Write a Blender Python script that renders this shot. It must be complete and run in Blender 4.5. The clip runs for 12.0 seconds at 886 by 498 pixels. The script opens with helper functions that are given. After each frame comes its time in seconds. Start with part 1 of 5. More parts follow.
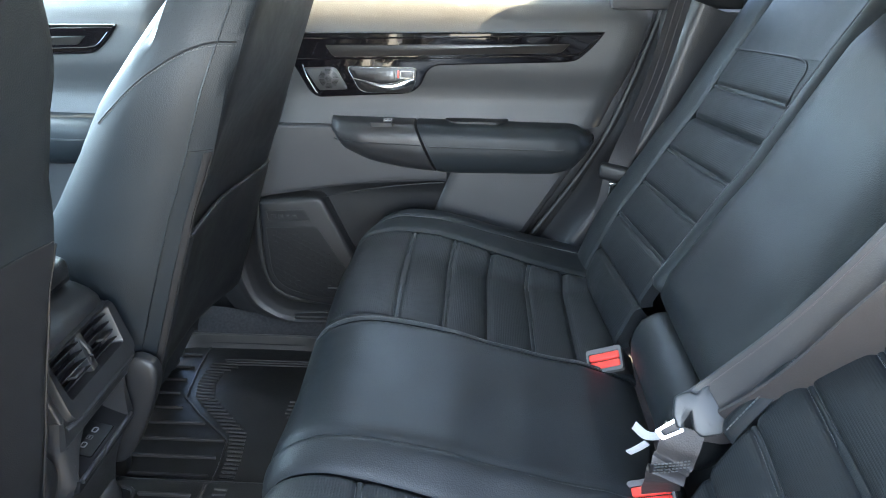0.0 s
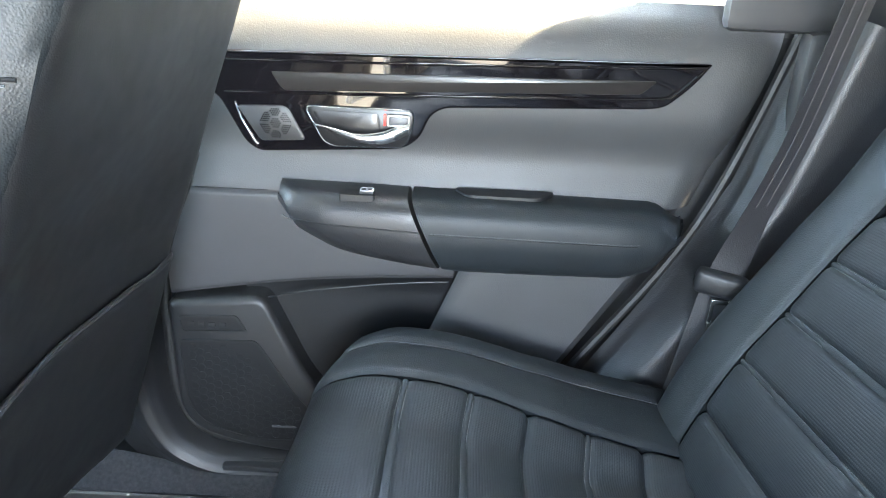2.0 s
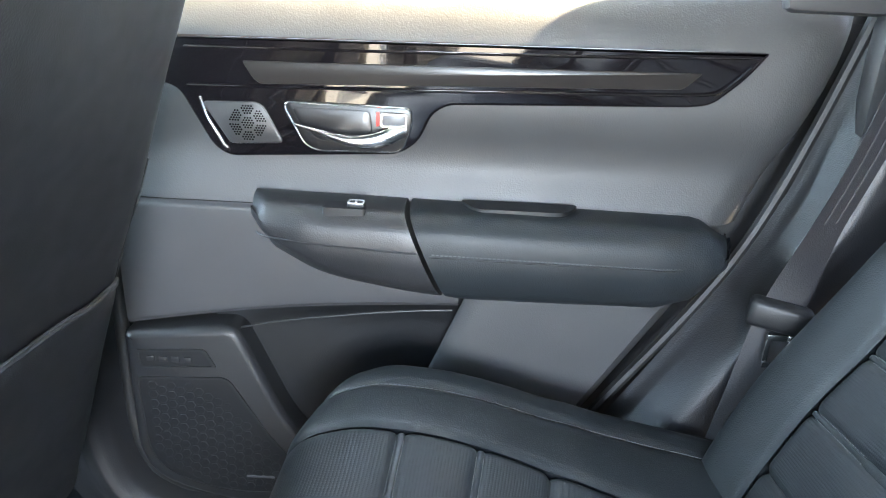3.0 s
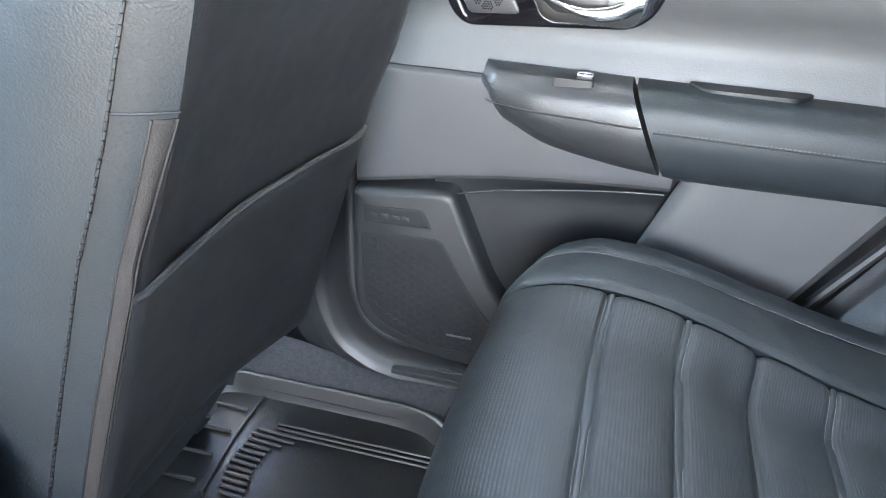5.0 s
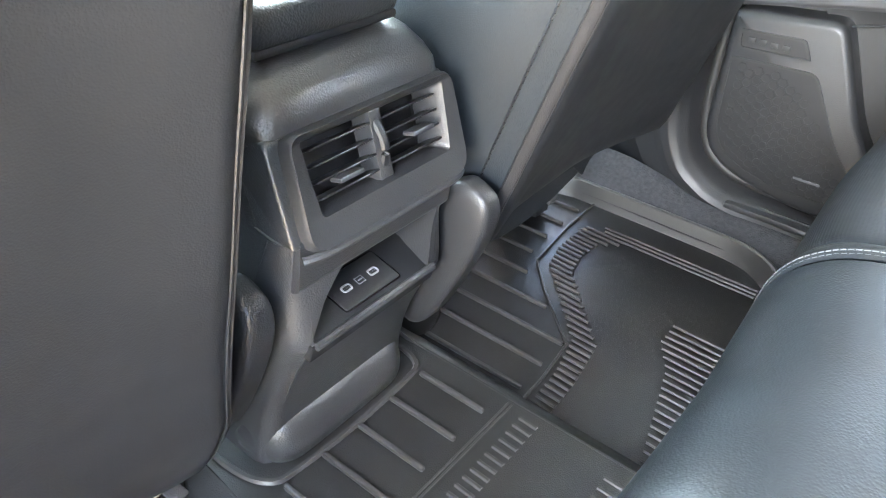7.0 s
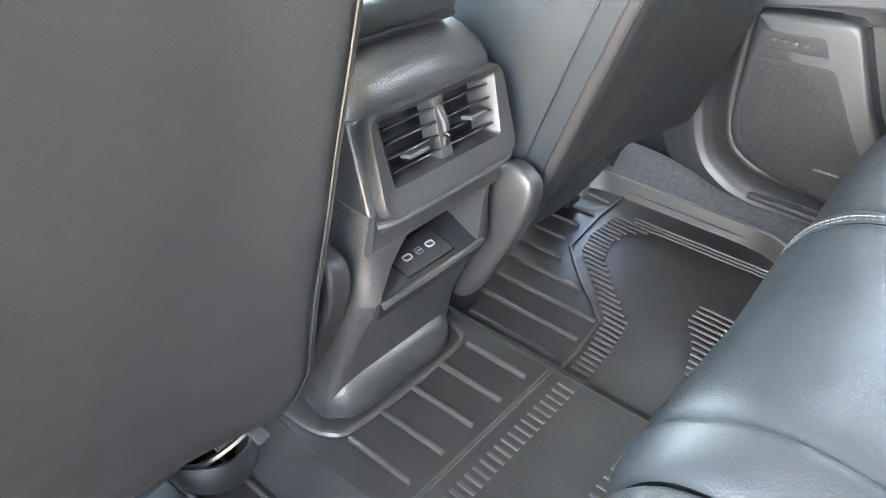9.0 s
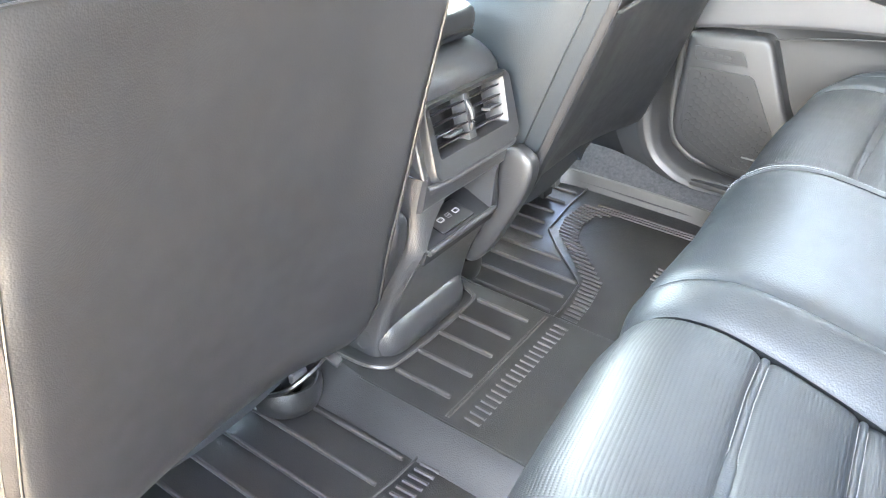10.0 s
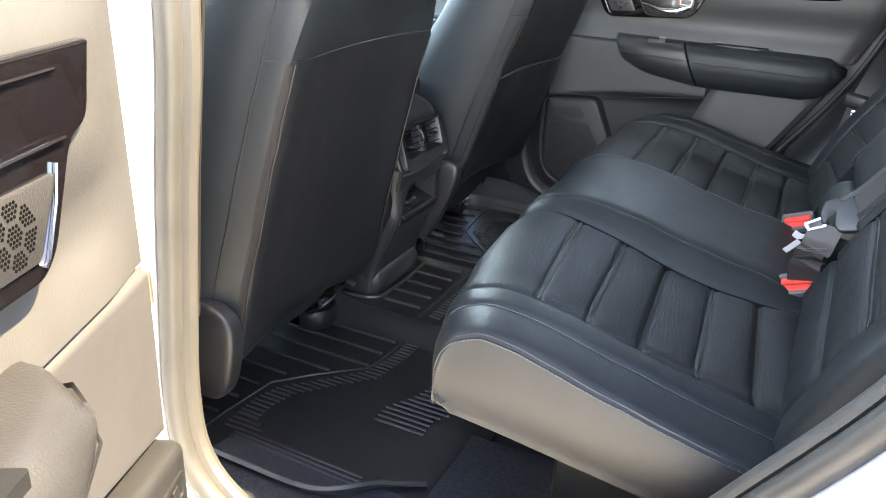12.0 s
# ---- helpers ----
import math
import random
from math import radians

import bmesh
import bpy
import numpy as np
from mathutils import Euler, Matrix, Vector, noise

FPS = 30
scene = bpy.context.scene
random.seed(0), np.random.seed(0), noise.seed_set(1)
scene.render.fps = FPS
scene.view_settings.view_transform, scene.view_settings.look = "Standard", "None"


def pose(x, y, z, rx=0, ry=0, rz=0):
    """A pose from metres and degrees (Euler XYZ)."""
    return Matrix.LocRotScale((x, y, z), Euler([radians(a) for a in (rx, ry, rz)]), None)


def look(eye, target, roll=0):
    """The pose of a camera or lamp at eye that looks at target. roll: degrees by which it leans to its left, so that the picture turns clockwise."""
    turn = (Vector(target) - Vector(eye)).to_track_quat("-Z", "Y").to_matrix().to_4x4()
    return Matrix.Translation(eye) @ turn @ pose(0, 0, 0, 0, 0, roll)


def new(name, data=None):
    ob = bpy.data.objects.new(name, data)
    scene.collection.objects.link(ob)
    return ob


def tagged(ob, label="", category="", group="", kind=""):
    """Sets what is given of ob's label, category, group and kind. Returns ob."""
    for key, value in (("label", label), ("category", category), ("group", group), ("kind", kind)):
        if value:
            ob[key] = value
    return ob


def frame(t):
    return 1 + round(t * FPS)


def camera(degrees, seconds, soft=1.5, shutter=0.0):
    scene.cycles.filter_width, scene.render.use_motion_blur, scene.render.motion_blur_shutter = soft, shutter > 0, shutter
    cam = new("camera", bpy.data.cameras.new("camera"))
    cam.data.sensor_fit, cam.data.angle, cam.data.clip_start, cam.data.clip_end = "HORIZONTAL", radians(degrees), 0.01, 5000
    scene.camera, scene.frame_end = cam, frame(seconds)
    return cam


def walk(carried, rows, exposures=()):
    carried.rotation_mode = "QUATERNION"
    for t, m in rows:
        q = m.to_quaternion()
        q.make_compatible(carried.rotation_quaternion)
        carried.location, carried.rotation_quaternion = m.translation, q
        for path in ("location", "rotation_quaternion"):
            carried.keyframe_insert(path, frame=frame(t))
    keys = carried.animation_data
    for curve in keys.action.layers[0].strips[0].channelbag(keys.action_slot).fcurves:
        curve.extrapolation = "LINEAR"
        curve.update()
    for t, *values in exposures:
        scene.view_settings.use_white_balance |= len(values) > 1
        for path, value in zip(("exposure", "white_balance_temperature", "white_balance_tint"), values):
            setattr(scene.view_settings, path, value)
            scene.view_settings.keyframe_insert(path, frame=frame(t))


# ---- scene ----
cam = camera(62.0, 12.0, soft=1.0)
PATH = [
    (0, (0.23, -0.864, 0.941), (0.15, 0.966, 0.138), 0.6),
    (0.5, (0.199, -0.653, 0.922), (0.141, 1.172, 0.106), 0.5),
    (1, (0.187, -0.47, 0.91), (0.143, 1.353, 0.087), 1.0),
    (1.5, (0.155, -0.318, 0.88), (0.137, 1.517, 0.086), 2.0),
    (2, (0.163, -0.268, 0.879), (0.135, 1.577, 0.106), 2.6),
    (2.5, (0.162, -0.172, 0.86), (0.132, 1.676, 0.096), 2.7),
    (2.7, (0.158, -0.135, 0.846), (0.135, 1.72, 0.1), 2.8),
    (4.3, (0.149, -0.083, 0.811), (0.003, 1.76, 0.047), 2.9),
    (4.5, (0.126, -0.114, 0.809), (-0.061, 1.702, -0.007), 3.2),
    (5, (0.099, -0.191, 0.771), (-0.332, 1.529, -0.153), 2.9),
    (5.5, (0.052, -0.271, 0.728), (-0.578, 1.338, -0.28), 3.1),
    (6, (0.037, -0.335, 0.693), (-0.76, 1.149, -0.385), 3.8),
    (6.5, (0.04, -0.369, 0.669), (-0.859, 1.021, -0.454), 3.8),
    (7, (0.051, -0.389, 0.662), (-0.919, 0.927, -0.491), 3.6),
    (8.8, (0.068, -0.444, 0.67), (-0.966, 0.828, -0.476), 2.5),
    (9, (0.082, -0.478, 0.678), (-0.942, 0.813, -0.456), 2.6),
    (9.5, (0.117, -0.573, 0.706), (-0.871, 0.774, -0.394), 2.5),
    (10, (0.143, -0.723, 0.723), (-0.795, 0.695, -0.332), 2.8),
    (10.5, (0.178, -0.887, 0.751), (-0.708, 0.594, -0.26), 3.2),
    (11, (0.272, -1.052, 0.776), (-0.586, 0.49, -0.167), 3.1),
    (11.5, (0.356, -1.22, 0.796), (-0.46, 0.381, -0.083), 3.1),
    (12, (0.395, -1.366, 0.814), (-0.378, 0.289, -0.001), 3.0),
]
EXPOSURES = [(0, 3.75, 6350, 10), (1.5, 4.5, 6350, 10), (2.5, 4.6, 6400, 11), (4.5, 4.85, 6500, 13), (5.0, 5.15, 6600, 13), (6.0, 5.4, 6900, 13), (7.0, 5.55, 7300, 14), (9.0, 5.85, 7400, 14), (10.0, 6.2, 7400, 14), (10.5, 5.8, 7700, 15), (11.0, 4.25, 7500, 14), (11.5, 3.4, 6850, 14), (12, 3.5, 6900, 14)]
walk(cam, [(t, look(eye, target, roll)) for t, eye, target, roll in PATH], EXPOSURES)

# ---- world, sun, lamps ----
world = bpy.data.worlds.new("sky")
scene.world = world
world.use_nodes = True
sky = world.node_tree.nodes.new("ShaderNodeTexSky")
sky.sky_type = 'NISHITA'
sky.sun_disc = False
SUN = Vector((0.52, 0.11, 0.85)).normalized()
sky.sun_elevation = math.asin(SUN.z)
sky.sun_rotation = math.atan2(SUN.x, SUN.y)
world.node_tree.links.new(sky.outputs[0], world.node_tree.nodes["Background"].inputs[0])
world.node_tree.nodes["Background"].inputs[1].default_value = 0.13
sun = new("sun", bpy.data.lights.new("sun", 'SUN'))
sun.data.energy, sun.data.angle, sun.data.color = 5.0, radians(0.5), (1.0, 0.83, 0.53)
sun.matrix_world = look(SUN * 20, (0, 0, 0))


def window_light(name, eye, target, w, h, power, colour=(0.86, 0.94, 1.0)):
    """Sky light that stands in a window's opening."""
    lamp = new(name, bpy.data.lights.new(name, 'AREA'))
    lamp.data.shape, lamp.data.size, lamp.data.size_y = 'RECTANGLE', w, h
    lamp.data.energy, lamp.data.color = power, colour
    lamp.matrix_world = look(eye, target)
    return lamp


window_light("windscreen_light", (-1.45, 0, 1.00), (0.2, 0, 0.35), 1.3, 0.55, 3.2, (0.56, 0.83, 1.0))
window_light("far_window_light", (0.12, 0.83, 0.98), (0.0, -0.4, 0.30), 0.80, 0.24, 0.30, (0.74, 0.89, 1.0))
window_light("front_window_light", (-0.85, 0.83, 0.95), (-0.3, -0.4, 0.30), 0.80, 0.30, 4.4, (0.68, 0.88, 1.0))
window_light("rear_window_light", (1.55, 0, 1.00), (0.0, 0, 0.45), 1.1, 0.40, 0.36, (0.74, 0.89, 1.0))
window_light("near_front_window_light", (-0.85, -0.83, 0.98), (-0.2, 0.5, 0.30), 0.80, 0.24, 1.75, (0.68, 0.88, 1.0))
# added fill outside the open doorway, on top of the sky's own light
doorway = window_light("doorway_fill_light", (0.14, -1.00, 0.76), (0.0, 0.75, 0.42), 0.44, 0.40, 0.50, (0.84, 0.93, 1.0))
doorway.data.spread = radians(80)

# ---- materials ----


def material(name, base, rough=0.5, metal=0.0, grain=0.0, grain_size=0.001, mottle=0.15, mottle_size=0.08, coat=0.0, fine=None, spec=0.5):
    """A procedural surface: base colour with wear at two scales, and a grain relief."""
    m = bpy.data.materials.new(name)
    m.use_nodes = True
    nt = m.node_tree
    b = nt.nodes["Principled BSDF"]
    b.inputs["Roughness"].default_value = rough
    b.inputs["Metallic"].default_value = metal
    b.inputs["Coat Weight"].default_value = coat
    b.inputs["Specular IOR Level"].default_value = spec
    tc = nt.nodes.new("ShaderNodeTexCoord")
    n1 = nt.nodes.new("ShaderNodeTexNoise")
    n1.inputs["Scale"].default_value = 1.0 / mottle_size
    n1.inputs["Detail"].default_value = 5
    nt.links.new(tc.outputs["Object"], n1.inputs["Vector"])
    ramp = nt.nodes.new("ShaderNodeMapRange")
    ramp.inputs["From Min"].default_value, ramp.inputs["From Max"].default_value = 0.3, 0.7
    ramp.inputs["To Min"].default_value, ramp.inputs["To Max"].default_value = 1 - mottle, 1 + mottle
    nt.links.new(n1.outputs["Fac"], ramp.inputs["Value"])
    mul = nt.nodes.new("ShaderNodeVectorMath")
    mul.operation = 'SCALE'
    mul.inputs[0].default_value = base
    nt.links.new(ramp.outputs["Result"], mul.inputs["Scale"])
    nt.links.new(mul.outputs["Vector"], b.inputs["Base Color"])
    rr = nt.nodes.new("ShaderNodeMapRange")
    rr.inputs["To Min"].default_value, rr.inputs["To Max"].default_value = max(0.02, rough * 0.86), min(1, rough * 1.14)
    n2 = nt.nodes.new("ShaderNodeTexNoise")
    n2.inputs["Scale"].default_value = 4.0 / mottle_size
    nt.links.new(tc.outputs["Object"], n2.inputs["Vector"])
    nt.links.new(n2.outputs["Fac"], rr.inputs["Value"])
    nt.links.new(rr.outputs["Result"], b.inputs["Roughness"])
    if grain:
        bump = nt.nodes.new("ShaderNodeBump")
        bump.inputs["Strength"].default_value = grain
        bump.inputs["Distance"].default_value = grain_size * 0.4
        source = tc.outputs["Object"]
        if fine == "ribs":
            # rows of short perforations, laid out along the pad
            source = tc.outputs["UV"]
            g = nt.nodes.new("ShaderNodeTexWave")
            g.wave_type, g.bands_direction = 'BANDS', 'X'
            g.inputs["Scale"].default_value = 0.314 / grain_size
            h = nt.nodes.new("ShaderNodeTexWave")
            h.wave_type, h.bands_direction = 'BANDS', 'Y'
            h.inputs["Scale"].default_value = 0.314 / (grain_size * 0.75)
            nt.links.new(source, h.inputs["Vector"])
            both = nt.nodes.new("ShaderNodeMath")
            both.operation = 'MULTIPLY'
            breaks = nt.nodes.new("ShaderNodeMapRange")
            breaks.inputs["To Min"].default_value = 0.62
            nt.links.new(h.outputs["Fac"], breaks.inputs["Value"])
            nt.links.new(g.outputs["Fac"], both.inputs[0])
            nt.links.new(breaks.outputs["Result"], both.inputs[1])
            dots = nt.nodes.new("ShaderNodeMapRange")
            dots.inputs["From Min"].default_value, dots.inputs["From Max"].default_value = 0.25, 0.75
            dots.inputs["To Min"].default_value, dots.inputs["To Max"].default_value = 1.0, 0.0
            nt.links.new(both.outputs[0], dots.inputs["Value"])
            out = dots.outputs["Result"]
            # the hollows' shade is also put into the base colour
            shade = nt.nodes.new("ShaderNodeMapRange")
            shade.inputs["To Min"].default_value, shade.inputs["To Max"].default_value = 0.82, 1.0
            nt.links.new(out, shade.inputs["Value"])
            deep = nt.nodes.new("ShaderNodeVectorMath")
            deep.operation = 'SCALE'
            nt.links.new(mul.outputs["Vector"], deep.inputs[0])
            nt.links.new(shade.outputs["Result"], deep.inputs["Scale"])
            nt.links.new(deep.outputs["Vector"], b.inputs["Base Color"])
        elif fine == "fibre":
            g = nt.nodes.new("ShaderNodeTexNoise")
            g.inputs["Scale"].default_value = 1.0 / grain_size
            g.inputs["Detail"].default_value = 6
            out = g.outputs["Fac"]
        else:
            g = nt.nodes.new("ShaderNodeTexVoronoi")
            g.feature = 'SMOOTH_F1'
            g.inputs["Scale"].default_value = 1.0 / grain_size
            out = g.outputs["Distance"]
        nt.links.new(source, g.inputs["Vector"])
        bump.invert = fine is None
        nt.links.new(out, bump.inputs["Height"])
        nt.links.new(bump.outputs["Normal"], b.inputs["Normal"])
    return m


LEATHER = material("black_leather", (0.015, 0.018, 0.0205), 0.45, grain=0.40, grain_size=0.0015, mottle=0.10, spec=0.27)
INSERT = material("ribbed_leather", (0.014, 0.0165, 0.019), 0.52, grain=0.20, grain_size=0.0031, mottle=0.08, fine="ribs", spec=0.24)
SIDE = material("side_vinyl", (0.036, 0.035, 0.033), 0.46, grain=0.4, grain_size=0.0015, mottle=0.08)
BACKVINYL = material("seatback_vinyl", (0.0108, 0.0112, 0.0124), 0.50, grain=0.28, grain_size=0.0013, mottle=0.08, spec=0.40)
SKIN = material("door_skin", (0.050, 0.050, 0.051), 0.48, grain=0.3, grain_size=0.0017, mottle=0.07)
PLASTIC = material("grained_plastic", (0.024, 0.024, 0.0255), 0.38, grain=0.45, grain_size=0.0015, mottle=0.08)
# near black without sheen: paints the shade inside holes on solid plates
HOLE = material("hole_shade", (0.003, 0.003, 0.003), 0.9, mottle=0.05, spec=0.02)
VENTBLACK = material("vent_black", (0.006, 0.006, 0.007), 0.30, mottle=0.05)
DARKPL = material("dark_plastic", (0.009, 0.0094, 0.0105), 0.45, grain=0.3, grain_size=0.001, mottle=0.1)
CONSOLE = material("console_plastic", (0.026, 0.026, 0.027), 0.34, grain=0.5, grain_size=0.0016, mottle=0.08, spec=0.7)
DARKGREY = material("recliner_plastic", (0.016, 0.016, 0.017), 0.44, grain=0.4, grain_size=0.0013, mottle=0.08)
LIDPAD = material("lid_leather", (0.026, 0.028, 0.030), 0.46, grain=0.5, grain_size=0.0018, mottle=0.08, spec=0.13)
SMOOTHPL = material("smooth_insert", (0.046, 0.045, 0.047), 0.50, grain=0.2, grain_size=0.0008, mottle=0.06)
PIANO = material("piano_black", (0.006, 0.005, 0.006), 0.07, coat=0.6, mottle=0.05, spec=0.35)
SMOKE = material("patterned_trim", (0.022, 0.019, 0.018), 0.30, coat=0.1, mottle=0.05, grain=0.12, grain_size=0.0016, spec=0.25)
CHROME = material("satin_chrome", (0.78, 0.79, 0.80), 0.16, metal=1.0, mottle=0.03)
GREYPL = material("grey_plastic", (0.11, 0.11, 0.115), 0.4, mottle=0.05)
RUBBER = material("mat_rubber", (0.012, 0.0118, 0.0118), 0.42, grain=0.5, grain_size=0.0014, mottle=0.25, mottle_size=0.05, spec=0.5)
# same rubber made paler: the glint on raised ribs and rim is painted
RUBBERHI = material("lit_rib_rubber", (0.034, 0.032, 0.031), 0.36, grain=0.2, grain_size=0.001, mottle=0.15)
CARPET = material("grey_carpet", (0.034, 0.034, 0.037), 0.95, grain=1.0, grain_size=0.0025, mottle=0.30, mottle_size=0.006, fine="fibre", spec=0.1)
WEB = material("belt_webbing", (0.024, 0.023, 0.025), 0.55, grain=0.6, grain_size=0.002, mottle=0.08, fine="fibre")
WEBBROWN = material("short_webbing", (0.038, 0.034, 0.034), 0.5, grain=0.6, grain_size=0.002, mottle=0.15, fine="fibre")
# paler copy of the webbing; the light on the centre strap is painted in
WEBLIT = material("lit_webbing", (0.048, 0.049, 0.052), 0.42, grain=0.6, grain_size=0.002, mottle=0.08, fine="fibre")
TONGUEPL = material("tongue_plastic", (0.034, 0.038, 0.040), 0.42, mottle=0.06)
RED = material("buckle_red", (0.75, 0.06, 0.045), 0.35, mottle=0.05)
TAGWHITE = material("white_tag", (0.42, 0.42, 0.44), 0.6, mottle=0.06)
GREYRIM = material("port_rim_grey", (0.22, 0.22, 0.225), 0.4, mottle=0.05)
WEAVE = material("woven_edge", (0.075, 0.07, 0.072), 0.6, mottle=0.1)
ZIP = material("zip_tape", (0.020, 0.018, 0.0175), 0.7, grain=0.8, grain_size=0.0016, mottle=0.15, mottle_size=0.01, fine="fibre", spec=0.2)
THREAD = material("grey_thread", (0.11, 0.113, 0.116), 0.7, mottle=0.1, mottle_size=0.01, spec=0.1)
PALETHREAD = material("pale_thread", (0.10, 0.105, 0.11), 0.7, mottle=0.1, mottle_size=0.01, spec=0.1)
HEADLINER = material("headliner_cloth", (0.42, 0.41, 0.39), 0.9, grain=0.5, grain_size=0.0015, mottle=0.06, fine="fibre", spec=0.1)
WHITEPAINT = material("white_paint", (0.80, 0.80, 0.80), 0.22, coat=0.8, mottle=0.02)
# darker than the other pillar trim: its shade is put into the colour
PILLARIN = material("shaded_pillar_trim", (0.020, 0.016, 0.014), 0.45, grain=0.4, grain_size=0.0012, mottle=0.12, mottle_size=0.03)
# near doorway trim and seal: paler copies, with sunlight put into the colour
SUNPILLAR = material("sunlit_pillar_trim", (0.060, 0.058, 0.054), 0.50, grain=0.5, grain_size=0.0012, mottle=0.06)
SUNSEAL = material("sunlit_seal_rubber", (0.050, 0.050, 0.048), 0.42, grain=0.3, grain_size=0.0008, mottle=0.12)
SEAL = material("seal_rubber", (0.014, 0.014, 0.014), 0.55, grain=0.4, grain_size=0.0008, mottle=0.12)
STEEL = material("zinc_steel", (0.55, 0.50, 0.38), 0.35, metal=0.9, mottle=0.15, mottle_size=0.02)
GROUND = material("pale_concrete", (0.46, 0.45, 0.42), 0.85, grain=0.6, grain_size=0.006, mottle=0.14, mottle_size=0.5, fine="fibre")
GLASS = bpy.data.materials.new("window_glass")
GLASS.use_nodes = True
_g = GLASS.node_tree.nodes["Principled BSDF"]
_g.inputs["Transmission Weight"].default_value, _g.inputs["Roughness"].default_value = 1.0, 0.02
_g.inputs["Base Color"].default_value, _g.inputs["IOR"].default_value = (0.85, 0.92, 0.90, 1), 1.02

# ---- geometry tools: every tool gives (points, faces) ----
XF = [Matrix()]


def part(name, geo, mat, parent=None, label="", sharp=38, recalc=True):
    """One mesh object from (points, faces); under a thing or a part where one is given."""
    me = bpy.data.meshes.new(name)
    pts = [XF[0] @ Vector(p) for p in geo[0]]
    me.from_pydata(pts, [], geo[1])
    bm = bmesh.new()
    bm.from_mesh(me)
    if recalc:
        bmesh.ops.recalc_face_normals(bm, faces=bm.faces)
    bm.to_mesh(me)
    bm.free()
    me.shade_smooth()
    me.set_sharp_from_angle(angle=radians(sharp))
    me.materials.append(mat)
    if len(geo) > 2:
        uv = me.uv_layers.new(name="UVMap")
        for lp in me.loops:
            uv.data[lp.index].uv = geo[2][lp.vertex_index]
    ob = new(name, me)
    if parent is not None:
        ob.parent = parent
        ob.matrix_parent_inverse = Matrix.Translation(-Vector(parent.get("base", (0, 0, 0))))
    if label:
        ob["label"] = label
    return ob


def thing(name, base, label, category, group="", kind=""):
    """An Empty at a thing's base, which holds its parts."""
    e = new(name)
    b = XF[0] @ Vector(base)
    e.location = b
    e["base"] = tuple(b)
    e.empty_display_size = 0.05
    return tagged(e, label, category, group, kind)


def join(*geos):
    pts, faces = [], []
    for p, f in geos:
        k = len(pts)
        pts += [tuple(q) for q in p]
        faces += [tuple(i + k for i in face) for face in f]
    return pts, faces


def spline(pts, n):
    """n points, even in length, on a smooth curve through pts."""
    P = np.array(pts, float)
    Q = np.vstack([2 * P[0] - P[1], P, 2 * P[-1] - P[-2]])
    out = []
    for i in range(1, len(Q) - 2):
        for t in np.linspace(0, 1, 24, endpoint=False):
            a, b, c, d = Q[i - 1], Q[i], Q[i + 1], Q[i + 2]
            out.append(0.5 * (2 * b + (c - a) * t + (2 * a - 5 * b + 4 * c - d) * t * t + (3 * b - a - 3 * c + d) * t ** 3))
    out.append(P[-1])
    out = np.array(out)
    s = np.concatenate([[0], np.cumsum(np.linalg.norm(np.diff(out, axis=0), axis=1))])
    u = np.linspace(0, s[-1], n)
    return np.stack([np.interp(u, s, out[:, k]) for k in range(out.shape[1])], axis=1)


def shell(fn, us, vs, thick=0.01):
    """A sheet fn(u, v) over the values us and vs, closed to the given thickness behind it."""
    G = np.array([[fn(u, v) for v in vs] for u in us], float)
    du, dv = np.gradient(G, axis=0), np.gradient(G, axis=1)
    N = np.cross(du, dv)
    N /= np.linalg.norm(N, axis=2, keepdims=True) + 1e-12
    B = G - N * thick
    nu, nv = len(us), len(vs)
    pts = [tuple(p) for p in G.reshape(-1, 3)] + [tuple(p) for p in B.reshape(-1, 3)]
    k = nu * nv
    f = []
    for i in range(nu - 1):
        for j in range(nv - 1):
            a = i * nv + j
            f.append((a, a + nv, a + nv + 1, a + 1))
            f.append((k + a, k + a + 1, k + a + nv + 1, k + a + nv))
    for i in range(nu - 1):
        a, b = i * nv, i * nv + nv - 1
        f += [(a, k + a, k + a + nv, a + nv), (b, b + nv, k + b + nv, k + b)]
    for j in range(nv - 1):
        a, b = j, (nu - 1) * nv + j
        f += [(a, a + 1, k + a + 1, k + a), (b, k + b, k + b + 1, b + 1)]
    return pts, f


def lin(a, b, n):
    return [a + (b - a) * i / (n - 1) for i in range(n)]


def packed(a, b, n, edge=0.012):
    """Values from a to b, close together near both ends."""
    e = min(edge, abs(b - a) * 0.25) * (1 if b > a else -1)
    q = [0, 0.12, 0.25, 0.45, 0.7, 1.0]
    return [a + e * t for t in q] + lin(a + e, b - e, n)[1:-1] + [b - e * t for t in reversed(q)]


def rbox(c, s, r=0.004, seg=2, rot=None):
    """A box with rounded edges."""
    bm = bmesh.new()
    bmesh.ops.create_cube(bm, size=1)
    bmesh.ops.scale(bm, vec=s, verts=bm.verts)
    if r:
        bmesh.ops.bevel(bm, geom=list(bm.edges), offset=min(r, min(s) * 0.49), segments=seg, affect='EDGES', profile=0.5)
    m = Matrix.Translation(c) @ (rot.to_4x4() if rot else Matrix())
    bmesh.ops.transform(bm, matrix=m, verts=bm.verts)
    return take(bm)


def take(bm):
    bm.verts.index_update()
    geo = [tuple(v.co) for v in bm.verts], [tuple(v.index for v in f.verts) for f in bm.faces]
    bm.free()
    return geo


